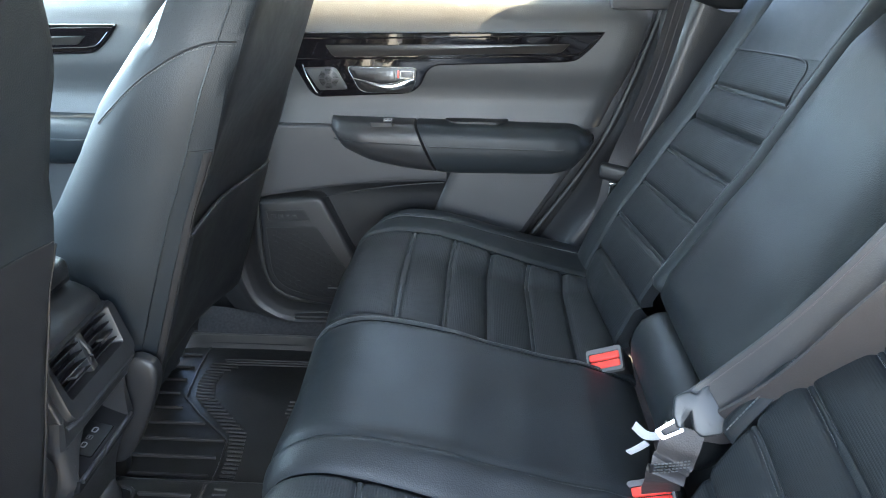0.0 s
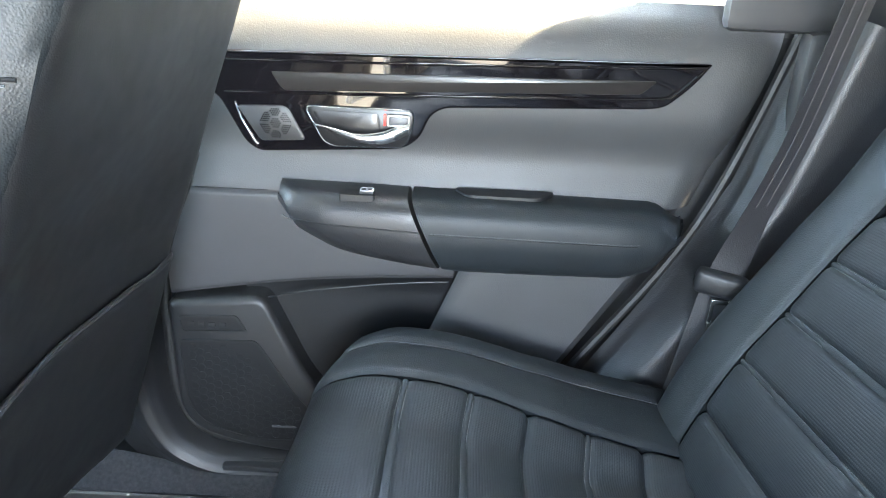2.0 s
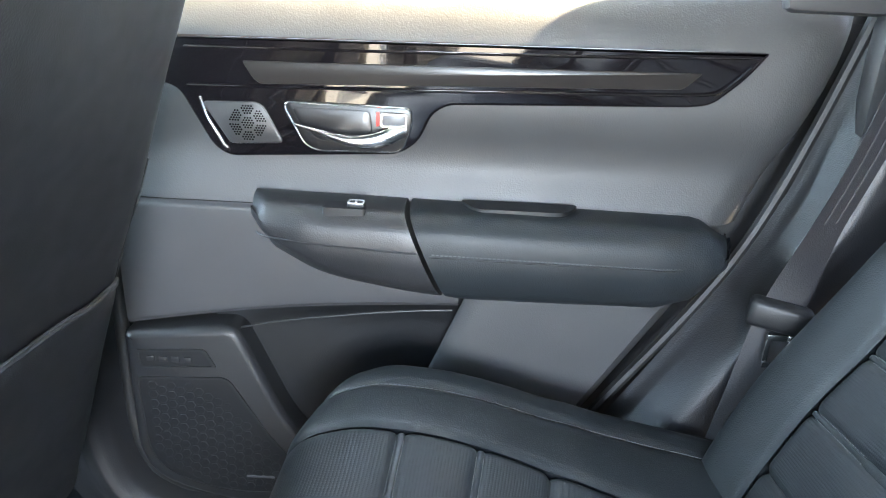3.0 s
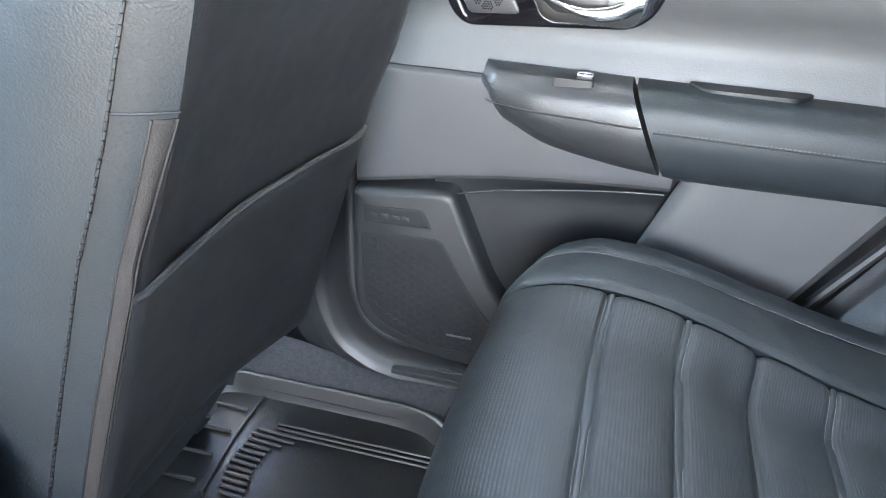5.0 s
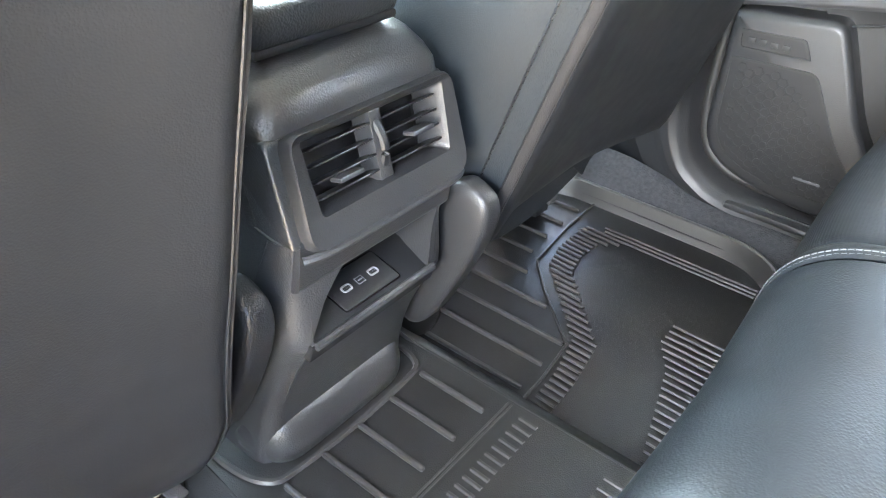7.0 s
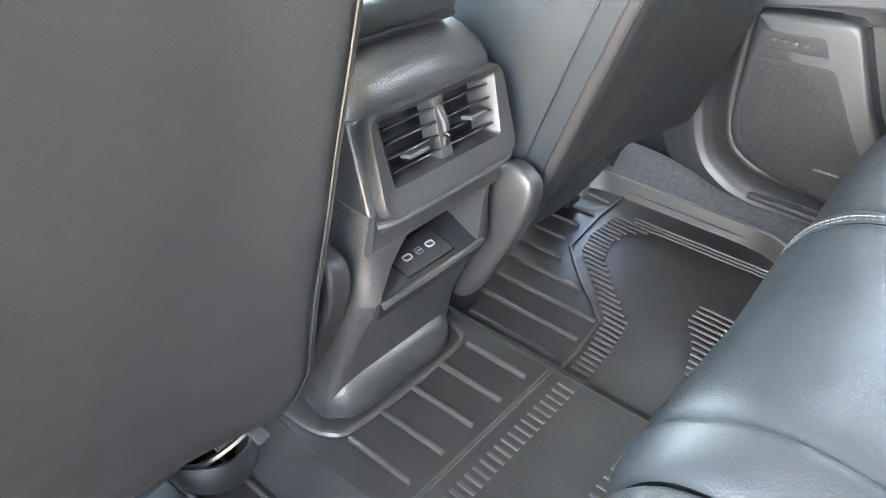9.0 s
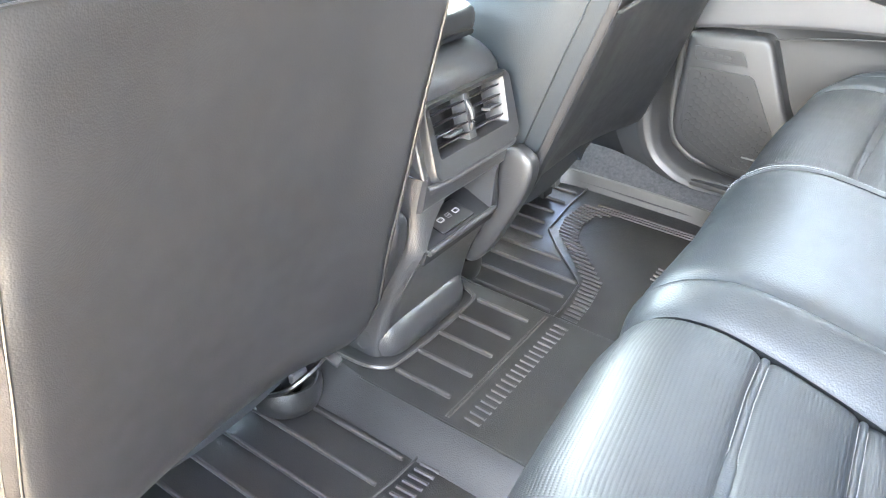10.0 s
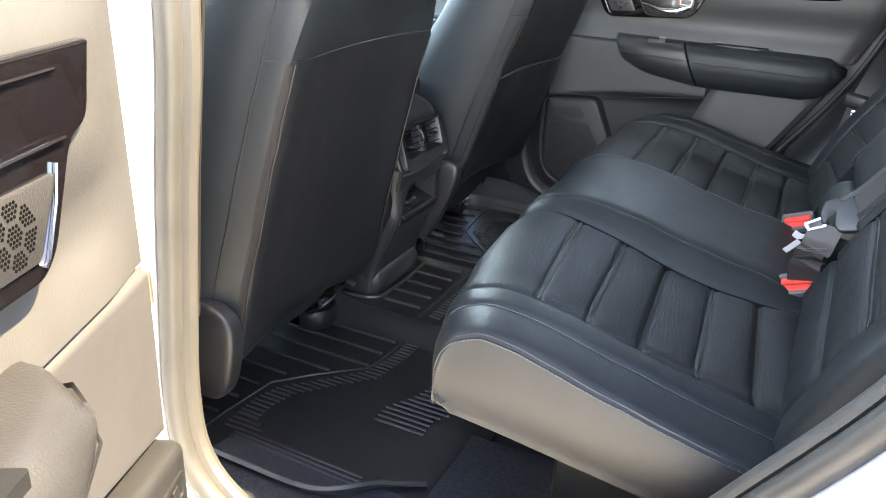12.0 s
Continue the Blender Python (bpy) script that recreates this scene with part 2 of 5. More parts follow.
def rounded(pts, r, n=5):
    """A closed outline with its corners rounded; r is one radius or one for each corner."""
    out = []
    k = len(pts)
    for i in range(k):
        p, a, b = (Vector((*pts[j % k], 0)) for j in (i, i - 1, i + 1))
        ri = r[i] if isinstance(r, (list, tuple)) else r
        da, db = (a - p), (b - p)
        d = min(ri, da.length * 0.48, db.length * 0.48)
        s, e = p + da.normalized() * d, p + db.normalized() * d
        for t in lin(0, 1, n):
            q = s * (1 - t) ** 2 + p * 2 * t * (1 - t) + e * t * t
            out.append((q.x, q.y))
    return out


def prism(outline, place, d0, d1, bevel=0.0, seg=2):
    """An outline (a, b) pushed from depth d0 to the visible depth d1; place(a, b, d) gives the point."""
    bm = bmesh.new()
    lo = [bm.verts.new(place(a, b, d0)) for a, b in outline]
    hi = [bm.verts.new(place(a, b, d1)) for a, b in outline]
    n = len(outline)
    top = bm.faces.new(hi)
    bm.faces.new(list(reversed(lo)))
    for i in range(n):
        bm.faces.new((lo[i], lo[(i + 1) % n], hi[(i + 1) % n], hi[i]))
    bmesh.ops.recalc_face_normals(bm, faces=bm.faces)
    if bevel:
        bmesh.ops.bevel(bm, geom=list(top.edges), offset=bevel, segments=seg, affect='EDGES', profile=0.5)
    bmesh.ops.triangulate(bm, faces=[f for f in bm.faces if len(f.verts) > 4])
    return take(bm)


def ring(outer, inner, place, d0, d1):
    """A frame between two outlines of the same number of points."""
    n = len(outer)
    pts = [place(a, b, d) for o, d in ((outer, d0), (outer, d1), (inner, d1), (inner, d0)) for a, b in o]
    f = []
    for k in range(4):
        for i in range(n):
            j = (i + 1) % n
            f.append((k * n + i, k * n + j, ((k + 1) % 4) * n + j, ((k + 1) % 4) * n + i))
    return pts, f


def tube(path, r, n=8, closed=False, flat=1.0, up=(0, 0, 1)):
    """A round or flattened cord along a path."""
    P = [Vector(p) for p in path]
    pts, f = [], []
    m = len(P)
    for i, p in enumerate(P):
        a = P[(i - 1) % m] if closed or i else P[0]
        b = P[(i + 1) % m] if closed or i < m - 1 else P[-1]
        t = (b - a).normalized()
        s = t.cross(Vector(up))
        if s.length < 1e-4:
            s = t.cross(Vector((1, 0, 0)))
        s.normalize()
        w = s.cross(t)
        for k in range(n):
            g = 2 * math.pi * k / n
            pts.append(tuple(p + s * r * math.cos(g) + w * r * flat * math.sin(g)))
    for i in range(m if closed else m - 1):
        for k in range(n):
            a, b = i * n + k, i * n + (k + 1) % n
            c, d = ((i + 1) % m) * n + (k + 1) % n, ((i + 1) % m) * n + k
            f.append((a, b, c, d))
    if not closed:
        f += [tuple(reversed(range(n))), tuple(range((m - 1) * n, m * n))]
    return pts, f


def ribbon(path, sides, width, thick=0.0016):
    """A flat strap along a path; sides gives the way across it at each point."""
    P, S = [Vector(p) for p in path], [Vector(s).normalized() for s in sides]
    pts, f = [], []
    for i, p in enumerate(P):
        t = (P[min(i + 1, len(P) - 1)] - P[max(i - 1, 0)]).normalized()
        s = (S[i] - t * S[i].dot(t)).normalized()
        w = s.cross(t)
        for a, b in ((-1, -1), (-0.92, 0.6), (-0.3, 1), (0.3, 1), (0.92, 0.6), (1, -1)):
            pts.append(tuple(p + s * a * width / 2 + w * b * thick))
    for i in range(len(P) - 1):
        for k in range(6):
            f.append((i * 6 + k, i * 6 + (k + 1) % 6, (i + 1) * 6 + (k + 1) % 6, (i + 1) * 6 + k))
    f += [tuple(range(6)), tuple(range(len(pts) - 6, len(pts)))]
    return pts, f


def stitches(path, step=0.0055, length=0.0038, r=0.0007):
    """A row of thread stitches along a path."""
    P = spline(path, max(4, len(path) * 2)) if len(path) < 12 else np.array(path, float)
    s = np.concatenate([[0], np.cumsum(np.linalg.norm(np.diff(P, axis=0), axis=1))])
    geos = []
    for a in np.arange(step * 0.5, s[-1] - length, step):
        p = [np.array([np.interp(q, s, P[:, k]) for k in range(3)]) for q in (a, a + length)]
        geos.append(tube([p[0], p[1]], r, 5))
    return join(*geos)


def loft(loops, caps=True):
    """A skin through closed loops of equal length."""
    n = len(loops[0])
    pts = [tuple(p) for l in loops for p in l]
    f = []
    for i in range(len(loops) - 1):
        for k in range(n):
            f.append((i * n + k, i * n + (k + 1) % n, (i + 1) * n + (k + 1) % n, (i + 1) * n + k))
    if caps:
        for base in (0, (len(loops) - 1) * n):
            c = np.mean(np.array(pts[base:base + n]), axis=0)
            pts.append(tuple(c))
            f += [(base + k, base + (k + 1) % n, len(pts) - 1) for k in range(n)]
    return pts, f


def smooth01(t):
    t = max(0.0, min(1.0, t))
    return t * t * (3 - 2 * t)

# ---- ground and car body ----
part_ground = part("ground", ([(-60, -60, -0.42), (60, -60, -0.42), (60, 60, -0.42), (-60, 60, -0.42)], [(0, 1, 2, 3)]), GROUND)
tagged(part_ground, "sunlit pale concrete ground outside the car", "ground", kind="structure")


def slab(name, lo, hi, mat, label, category, r=0.006):
    c = [(a + b) / 2 for a, b in zip(lo, hi)]
    s = [b - a for a, b in zip(lo, hi)]
    return tagged(part(name, rbox(c, s, r), mat), label, category, kind="structure")


# roof: one slab, wider behind the rear doors; far edge shapes the door's sun patch
ROOF_EDGE = [(-1.30, -0.55), (-1.30, 0.62), (-0.9, 0.70), (-0.30, 0.780), (0.0, 0.785), (0.43, 0.786), (0.446, 0.791), (0.472, 0.798), (0.506, 0.810), (0.553, 0.818), (0.63, 0.827), (0.716, 0.835), (1.5, 0.80), (1.5, -0.78), (0.72, -0.76), (0.48, -0.57), (-0.9, -0.55)]
roof = part("ceiling", prism(ROOF_EDGE, lambda a, b, d: (a, b, d), 1.14, 1.085, 0.01), HEADLINER)
tagged(roof, "light grey cloth headliner under the car's roof", "ceiling", kind="structure")
slab("wall_front", (-1.75, -0.8, -0.05), (-1.55, 0.8, 0.62), DARKPL, "black dashboard that closes the cabin ahead", "dashboard")
slab("wall_rear", (1.60, -0.8, -0.05), (1.66, 0.8, 0.80), DARKPL, "dark tailgate panel behind the cargo area", "wall")
slab("floor", (-1.75, -0.74, -0.06), (1.66, 0.78, -0.012), CARPET, "dark grey carpeted car floor", "floor")
slab("wall_far_front", (-1.75, 0.86, -0.2), (-1.30, 0.92, 0.80), DARKPL, "dark inner side panel ahead of the front door", "wall")
slab("wall_far_rear", (0.80, 0.80, -0.05), (1.66, 0.90, 0.80), PLASTIC, "dark plastic cargo side panel", "wall")
slab("wall_near_rear", (0.82, -0.88, -0.2), (1.66, -0.80, 0.80), PLASTIC, "dark plastic cargo side panel", "wall")
slab("wall_near_front", (-1.75, -0.90, -0.2), (-0.62, -0.80, 0.80), DARKPL, "closed front door on the driver's side", "wall")


# added blocker: keeps sunlit ground from showing beside the floor
slab("wall_near_sill", (-1.75, -0.815, -0.20), (-0.40, -0.735, 0.05), DARKPL, "dark sill beside the driver's seat, added to close a bright gap", "wall")
slab("wall_far_sill", (-1.30, 0.80, -0.25), (0.90, 0.86, 0.06), DARKPL, "dark outer sill of the far side", "wall")
slab("wall_far_quarter", (0.20, 0.800, -0.05), (0.90, 0.815, 0.775), DARKPL, "dark inner panel behind the quarter trim", "wall")
# added blocker: hides the sunlit outer skin behind the lining's rear edge
slab("wall_far_quarter_upper", (0.560, 0.802, 0.740), (0.90, 0.813, 0.86), DARKPL, "added dark panel that closes a bright gap above the quarter trim", "wall", 0.002)
slab("wall_far_pillar", (-0.50, 0.790, 0.0), (-0.28, 0.86, 1.09), DARKPL, "dark centre pillar behind its trim", "wall")
# ---- rear doors and front passenger door ----
def skin_y(x, z):
    """The depth of the door lining over its height."""
    zs = [0.36, 0.45, 0.530, 0.560, 0.588, 0.615, 0.645, 0.668, 0.735, 0.765, 0.790, 0.806, 0.812]
    ys = [0.752, 0.748, 0.745, 0.752, 0.760, 0.757, 0.746, 0.742, 0.744, 0.752, 0.768, 0.785, 0.800]
    k = smooth01((x + 0.275) / 0.07) if z < 0.76 else 1.0
    return float(np.interp(z, zs, ys)) * k + 0.752 * (1 - k)


def rear_edge(z):
    """The slanted rear edge of the door lining."""
    return float(np.interp(z, [0.05, 0.12, 0.27, 0.40, 0.52, 0.62, 0.70, 0.79, 0.82], [0.22, 0.25, 0.345, 0.425, 0.498, 0.545, 0.575, 0.602, 0.606]))


def smooth_skin(x, z):
    return sum(skin_y(x, z + d) * w for d, w in ((-0.012, 0.15), (-0.006, 0.2), (0, 0.3), (0.006, 0.2), (0.012, 0.15)))


DP = lambda a, b, d: (a, d, b)


def build_door(name, label, full=True, ext=0.0):
    """ext: how far the lining runs on at its front edge, which the pillar hides on a closed door."""
    door = thing(name, (0.10, 0.80, 0.06), label, "car door", kind="structure")
    # core and outer skin
    core = [(-0.292 + ext, 0.10), (-0.292 + ext, 0.79), (0.60, 0.79), (0.50, 0.53), (0.35, 0.28), (0.26, 0.12), (0.16, 0.06), (-0.22 + ext, 0.06)]
    part("door_core", prism(core, DP, 0.885, 0.785), DARKPL, door)
    outer = [(-0.30 + ext, -0.02), (-0.30 + ext, 0.80), (0.64, 0.80), (0.53, 0.50), (0.38, 0.25), (0.28, 0.08), (0.18, -0.02)]
    part("outer_skin", prism(outer, DP, 0.887, 0.93, 0.006), WHITEPAINT, door, "white painted outer panel")
    # window frame and glass, leaning inwards
    def lean(a, b, d):
        return (a, d - (b - 0.80) * 0.30, b)
    wo = rounded([(-0.30, 0.79), (-0.26, 1.075), (0.42, 1.075), (0.62, 0.79)], 0.03)
    wi = rounded([(-0.255, 0.80), (-0.22, 1.045), (0.395, 1.045), (0.56, 0.80)], 0.03)
    part("window_frame", ring(wo, wi, lean, 0.85, 0.815), PIANO, door)
    gl = part("window_glass", prism(wi, lean, 0.834, 0.830), GLASS, door)
    gl.visible_shadow = False
    # upper lining
    def upper(u, v):
        z = 0.5335 + v * (0.813 - 0.5335)
        x = -0.275 + ext + u * (rear_edge(z) + 0.275 - ext)
        roll = 0.05 * max(0, (u - 0.95) / 0.05) ** 2 * 0.5
        return (x, smooth_skin(x, z) + roll, z)
    part("upper_lining", shell(upper, packed(0, 1, 40), lin(0, 1, 60), 0.012), SKIN, door, "grained grey upper lining")
    # smooth insert under it
    def insert(u, v):
        top, x0 = 0.5305, -0.272 + ext
        x = x0 + u * (0.165 - x0)
        bot = 0.352 + (x + 0.272) * 0.115 + 0.010 * math.sin(math.pi * u)
        z = bot + v * (top - bot)
        edge = 0.006 * (math.exp(-((1 - v) * (top - bot) / 0.004) ** 2) + math.exp(-(v * (top - bot) / 0.004) ** 2))
        return (x, 0.746 + 0.004 * (1 - v) + edge, z)
    part("insert_panel", shell(insert, packed(0, 1, 20), packed(0, 1, 14, 0.06), 0.012), SMOOTHPL, door, "smooth grey insert panel")
    # map pocket, a dark hollow
    def pocket(u, v):
        z = 0.09 + v * 0.345
        x = -0.16 + u * 0.36
        deep = 0.774 - 0.022 * smooth01((v - 0.80) / 0.2) - 0.02 * smooth01((0.25 - v) / 0.25)
        return (x, deep, z)
    part("map_pocket", shell(pocket, lin(0, 1, 12), lin(0, 1, 20), 0.01), DARKPL, door, "dark door pocket")
    lip = [(-0.118, 0.744, 0.360), (-0.06, 0.742, 0.374), (0.03, 0.741, 0.389), (0.10, 0.741, 0.398), (0.158, 0.742, 0.402)]
    part("pocket_lip", tube(spline(lip, 24), 0.0016, 8), DARKPL, door)
    # lower rear panel behind the pocket
    def lower(u, v):
        z = 0.10 + v * 0.350
        x0 = 0.045 + (z - 0.10) * 0.40
        x = x0 + u * (rear_edge(z) - x0)
        return (x, 0.735 + 0.012 * math.exp(-u * 40) + 0.05 * max(0, (u - 0.95) / 0.05) ** 2 * 0.4, z)
    part("lower_rear_panel", shell(lower, packed(0, 1, 16), lin(0, 1, 20), 0.012), SKIN, door, "grained grey lower panel")
    # speaker pod
    pod = rounded([(-0.274 + ext, 0.350 + ext * 0.1), (-0.122, 0.365), (-0.055, 0.215), (0.05, 0.10), (0.05, 0.070), (-0.15, 0.078), (-0.272 + ext, 0.120)], [0.012, 0.02, 0.04, 0.02, 0.008, 0.06, 0.085], 7)
    part("speaker_pod", prism(pod, DP, 0.785, 0.731, 0.012, 4), DARKGREY, door, "dark grey plastic speaker housing")
    gro = rounded([(-0.262, 0.284), (-0.137, 0.290), (-0.078, 0.190), (0.0, 0.105), (-0.15, 0.098), (-0.255, 0.135)], [0.01, 0.012, 0.03, 0.01, 0.05, 0.075], 7)
    gri = [(a * 0.965 - 0.0058, b * 0.965 + 0.0068) for a, b in gro]
    part("grille_rim", ring(gro, gri, DP, 0.734, 0.7285), DARKGREY, door)
    part("speaker_grille", prism(gri, DP, 0.734, 0.7302), DARKPL, door, "dark speaker grille with honeycomb relief")
    hexes = []
    for i in range(-8, 9):
        for j in range(-7, 8):
            hx, hz = -0.165 + i * 0.0125, 0.20 + j * 0.0145 + (0.00725 if i % 2 else 0)
            inside = all(((gri[(k + 1) % len(gri)][0] - gri[k][0]) * (hz - gri[k][1]) - (gri[(k + 1) % len(gri)][1] - gri[k][1]) * (hx - gri[k][0])) < -0.0065 * math.dist(gri[k], gri[(k + 1) % len(gri)]) for k in range(len(gri)))
            if inside:
                hexes.append(prism([(hx + 0.0068 * math.cos(q * math.pi / 3), hz + 0.0068 * math.sin(q * math.pi / 3)) for q in range(6)], DP, 0.7304, 0.7292, 0.0006, 1))
    if hexes and full:
        tagged(part("honeycomb", join(*hexes), DARKPL, door), kind="stuff")
    bo = rounded([(-0.258, 0.326), (-0.165, 0.332), (-0.150, 0.303), (-0.255, 0.298)], 0.006)
    bi = rounded([(-0.254, 0.323), (-0.168, 0.328), (-0.155, 0.306), (-0.251, 0.301)], 0.005)
    part("badge_rim", ring(bo, bi, DP, 0.735, 0.7285), DARKGREY, door)
    part("badge_plate", prism(bi, DP, 0.735, 0.7305), DARKPL, door)
    for k in range(4):
        cx = -0.238 + k * 0.0165
        part("badge_bar", rbox((cx, 0.7300, 0.3135), (0.011, 0.002, 0.0085), 0.0008), DARKGREY, door)
    part("pod_dash", rbox((-0.100, 0.7300, 0.130), (0.040, 0.003, 0.004), 0.001), GREYPL, door)
    # armrest in two pieces
    def arm(x, front):
        t = (x + 0.088) / 0.575
        top = 0.5525 - 0.008 * t - 0.022 * smooth01((x - 0.44) / 0.05)
        bot = float(np.interp(x, [-0.09, -0.06, 0.0, 0.08, 0.14, 0.25, 0.40, 0.44, 0.47, 0.49], [0.515, 0.486, 0.462, 0.446, 0.440, 0.440, 0.442, 0.452, 0.478, 0.508]))
        out = float(np.interp(x, [-0.09, -0.07, -0.02, 0.10, 0.40, 0.45, 0.475, 0.49], [0.715, 0.690, 0.676, 0.668, 0.668, 0.674, 0.688, 0.728]))
        o = [(0.765, bot + 0.006), (out + 0.035, bot), (out + 0.010, bot + 0.018), (out + 0.001, bot + 0.045 * (top - bot) / 0.11), (out, (top + bot) / 2 + 0.008), (out + 0.004, top - 0.018), (out + 0.016, top - 0.004), (out + 0.03, top), (0.745, top), (0.765, top - 0.01)]
        c = spline(o, 30)
        return [(x + (0.030 * ((0.51 - p[1]) / 0.06) * front if front else 0), p[0], p[1]) for p in c]
    xs_f = lin(-0.088, -0.05, 8) + lin(-0.04, 0.114, 14)
    lf = [arm(x, 0.9 * smooth01((x - 0.02) / 0.09)) for x in xs_f]
    arm_f = part("armrest_front", loft(lf), PLASTIC, door, "black plastic front of the armrest")
    xs_r = lin(0.120, 0.44, 24) + lin(0.45, 0.489, 10)
    lr = [arm(x, 0.9 * smooth01((0.25 - x) / 0.12)) for x in xs_r]
    arm_r = part("armrest_pad", loft(lr), LEATHER, door, "padded black leather armrest with grey stitching")
    line = [(x, float(np.interp(x, [0.12, 0.40, 0.45, 0.475], [0.6672, 0.6672, 0.6772, 0.694])), 0.5085 - 0.010 * (x - 0.12)) for x in lin(0.128, 0.474, 40)]
    part("stitching", stitches(line, 0.0050, 0.0034, 0.0008), PALETHREAD, arm_r)
    part("seam_groove", tube([(p[0], p[1] + 0.0004, p[2] - 0.003) for p in line], 0.0010, 6), DARKPL, arm_r)
    part("pull_cup", prism(rounded([(0.158, 0.742), (0.305, 0.742), (0.282, 0.708), (0.178, 0.708)], 0.012), lambda a, b, d: (a, b, d), 0.50, 0.5528), DARKPL, arm_r, "dark pull cup")
    part("switch_well", prism(rounded([(0.002, 0.685), (0.052, 0.685), (0.050, 0.712), (0.006, 0.712)], 0.004), lambda a, b, d: (a, b, d), 0.54, 0.5528), DARKPL, arm_f)
    part("window_switch", rbox((0.040, 0.698, 0.5545), (0.020, 0.016, 0.006), 0.002), DARKPL, arm_f, "black window switch")
    sw = lambda a, b, d: (a, b, d)
    part("switch_rim", ring(rounded([(0.0305, 0.6905), (0.0495, 0.6905), (0.0495, 0.7055), (0.0305, 0.7055)], 0.003), rounded([(0.0325, 0.6925), (0.0475, 0.6925), (0.0475, 0.7035), (0.0325, 0.7035)], 0.002), sw, 0.556, 0.5582), TAGWHITE, arm_f, "pale switch outline")
    part("switch_mark", rbox((0.040, 0.6980, 0.5580), (0.003, 0.007, 0.0008), 0.0003), TAGWHITE, arm_f)
    fold = [(x, float(np.interp(x, [-0.09, -0.07, -0.02, 0.10, 0.40], [0.715, 0.690, 0.676, 0.668, 0.668])) - 0.0004, 0.5125 - 0.020 * (x + 0.08)) for x in lin(-0.080, 0.114, 30)]
    part("fold_line", tube(fold, 0.0012, 6), DARKPL, arm_f)
    # gloss black trim
    bar = rounded([(-0.212, 0.7305), (0.495, 0.7415), (0.474, 0.712), (0.440, 0.681), (0.415, 0.6775), (0.140, 0.6665), (0.122, 0.655), (0.108, 0.622), (0.085, 0.6055), (-0.118, 0.5935), (-0.136, 0.606), (-0.172, 0.672), (-0.196, 0.678)], [0.004, 0.004, 0.02, 0.012, 0.02, 0.012, 0.012, 0.014, 0.014, 0.012, 0.014, 0.012, 0.012], 5)
    trim = part("gloss_trim", prism(bar, DP, 0.770, 0.7365, 0.0035, 3), PIANO, door, "gloss black trim bar")
    strip = rounded([(-0.096, 0.7060), (0.424, 0.7165), (0.404, 0.6975), (-0.080, 0.6805)], [0.004, 0.004, 0.006, 0.01])
    part("patterned_strip", prism(strip, DP, 0.740, 0.7348, 0.0012), SMOKE, trim, "fine patterned dark strip")
    bead = [(-0.160, 0.7342, 0.676), (0.10, 0.7338, 0.6815), (0.30, 0.7338, 0.6880), (0.425, 0.7340, 0.6925), (0.452, 0.7340, 0.7020), (0.472, 0.7345, 0.7220), (0.480, 0.735, 0.7320), (0.470, 0.735, 0.7350), (0.30, 0.7350, 0.7290), (0.05, 0.7350, 0.7230), (-0.160, 0.735, 0.7190)]
    part("edge_bead", tube(spline(bead, 90), 0.0016, 6), PIANO, trim)
    # tweeter
    tw = rounded([(-0.145, 0.658), (-0.076, 0.661), (-0.050, 0.613), (-0.114, 0.6095)], [0.006, 0.012, 0.008, 0.006])
    tweeter = part("tweeter_grille", prism(tw, DP, 0.745, 0.7340, 0.0015), PLASTIC, trim, "grey tweeter grille")
    holes = []
    for i in range(-7, 8):
        for j in range(-8, 9):
            a, b = i * 0.0032 + (0.0016 if j % 2 else 0), j * 0.0028
            rr_, an = math.hypot(a, b), math.degrees(math.atan2(b, a)) % 60
            if rr_ < 0.0210 and not (rr_ > 0.008 and min(an, 60 - an) * rr_ < 0.11) and not 0.0066 < rr_ < 0.0090:
                holes.append(prism([(-0.092 + a + 0.0012 * math.cos(q * math.pi / 3), 0.6355 + b + 0.0012 * math.sin(q * math.pi / 3)) for q in range(6)], DP, 0.736, 0.7336))
    if full:
        tagged(part("tweeter_holes", join(*holes), HOLE, tweeter), kind="stuff")
    part("tweeter_rim", tube([(a, 0.7355, b) for a, b in [(-0.147, 0.663), (-0.140, 0.640), (-0.122, 0.607), (-0.118, 0.604)]], 0.0016, 6), CHROME, trim)
    # inside handle
    cup = rounded([(-0.052, 0.662), (0.098, 0.661), (0.100, 0.640), (0.088, 0.6085), (-0.012, 0.6065), (-0.026, 0.6130)], [0.012, 0.008, 0.012, 0.012, 0.012, 0.012])
    part("handle_cup", prism(cup, DP, 0.745, 0.7352, 0.001), VENTBLACK, trim, "dark recessed handle cup")
    well = rounded([(-0.042, 0.657), (0.052, 0.657), (0.054, 0.627), (0.040, 0.618), (-0.008, 0.618), (-0.030, 0.636)], 0.009)
    part("cup_floor", prism(well, DP, 0.745, 0.7344, 0.002), VENTBLACK, trim)
    part("handle_ring", tube([(a, 0.7350, b) for a, b in cup], 0.0012, 6, closed=True), CHROME, trim)
    hp = spline([(-0.036, 0.731, 0.639), (-0.010, 0.726, 0.6335), (0.020, 0.722, 0.6250), (0.050, 0.722, 0.6240), (0.075, 0.724, 0.6310), (0.094, 0.729, 0.6380)], 26)
    loops = []
    for i, p in enumerate(hp):
        t = i / 25
        h = 0.0018 + 0.0085 * smooth01(t * 1.1) * (1 - 0.25 * smooth01((t - 0.8) / 0.2))
        loops.append([(p[0], p[1] + 0.0045 * math.cos(g), p[2] + h * math.sin(g) - 0.001) for g in np.linspace(0, 2 * math.pi, 14, endpoint=False)])
    part("door_handle", loft(loops), CHROME, trim, "polished chrome inside handle")
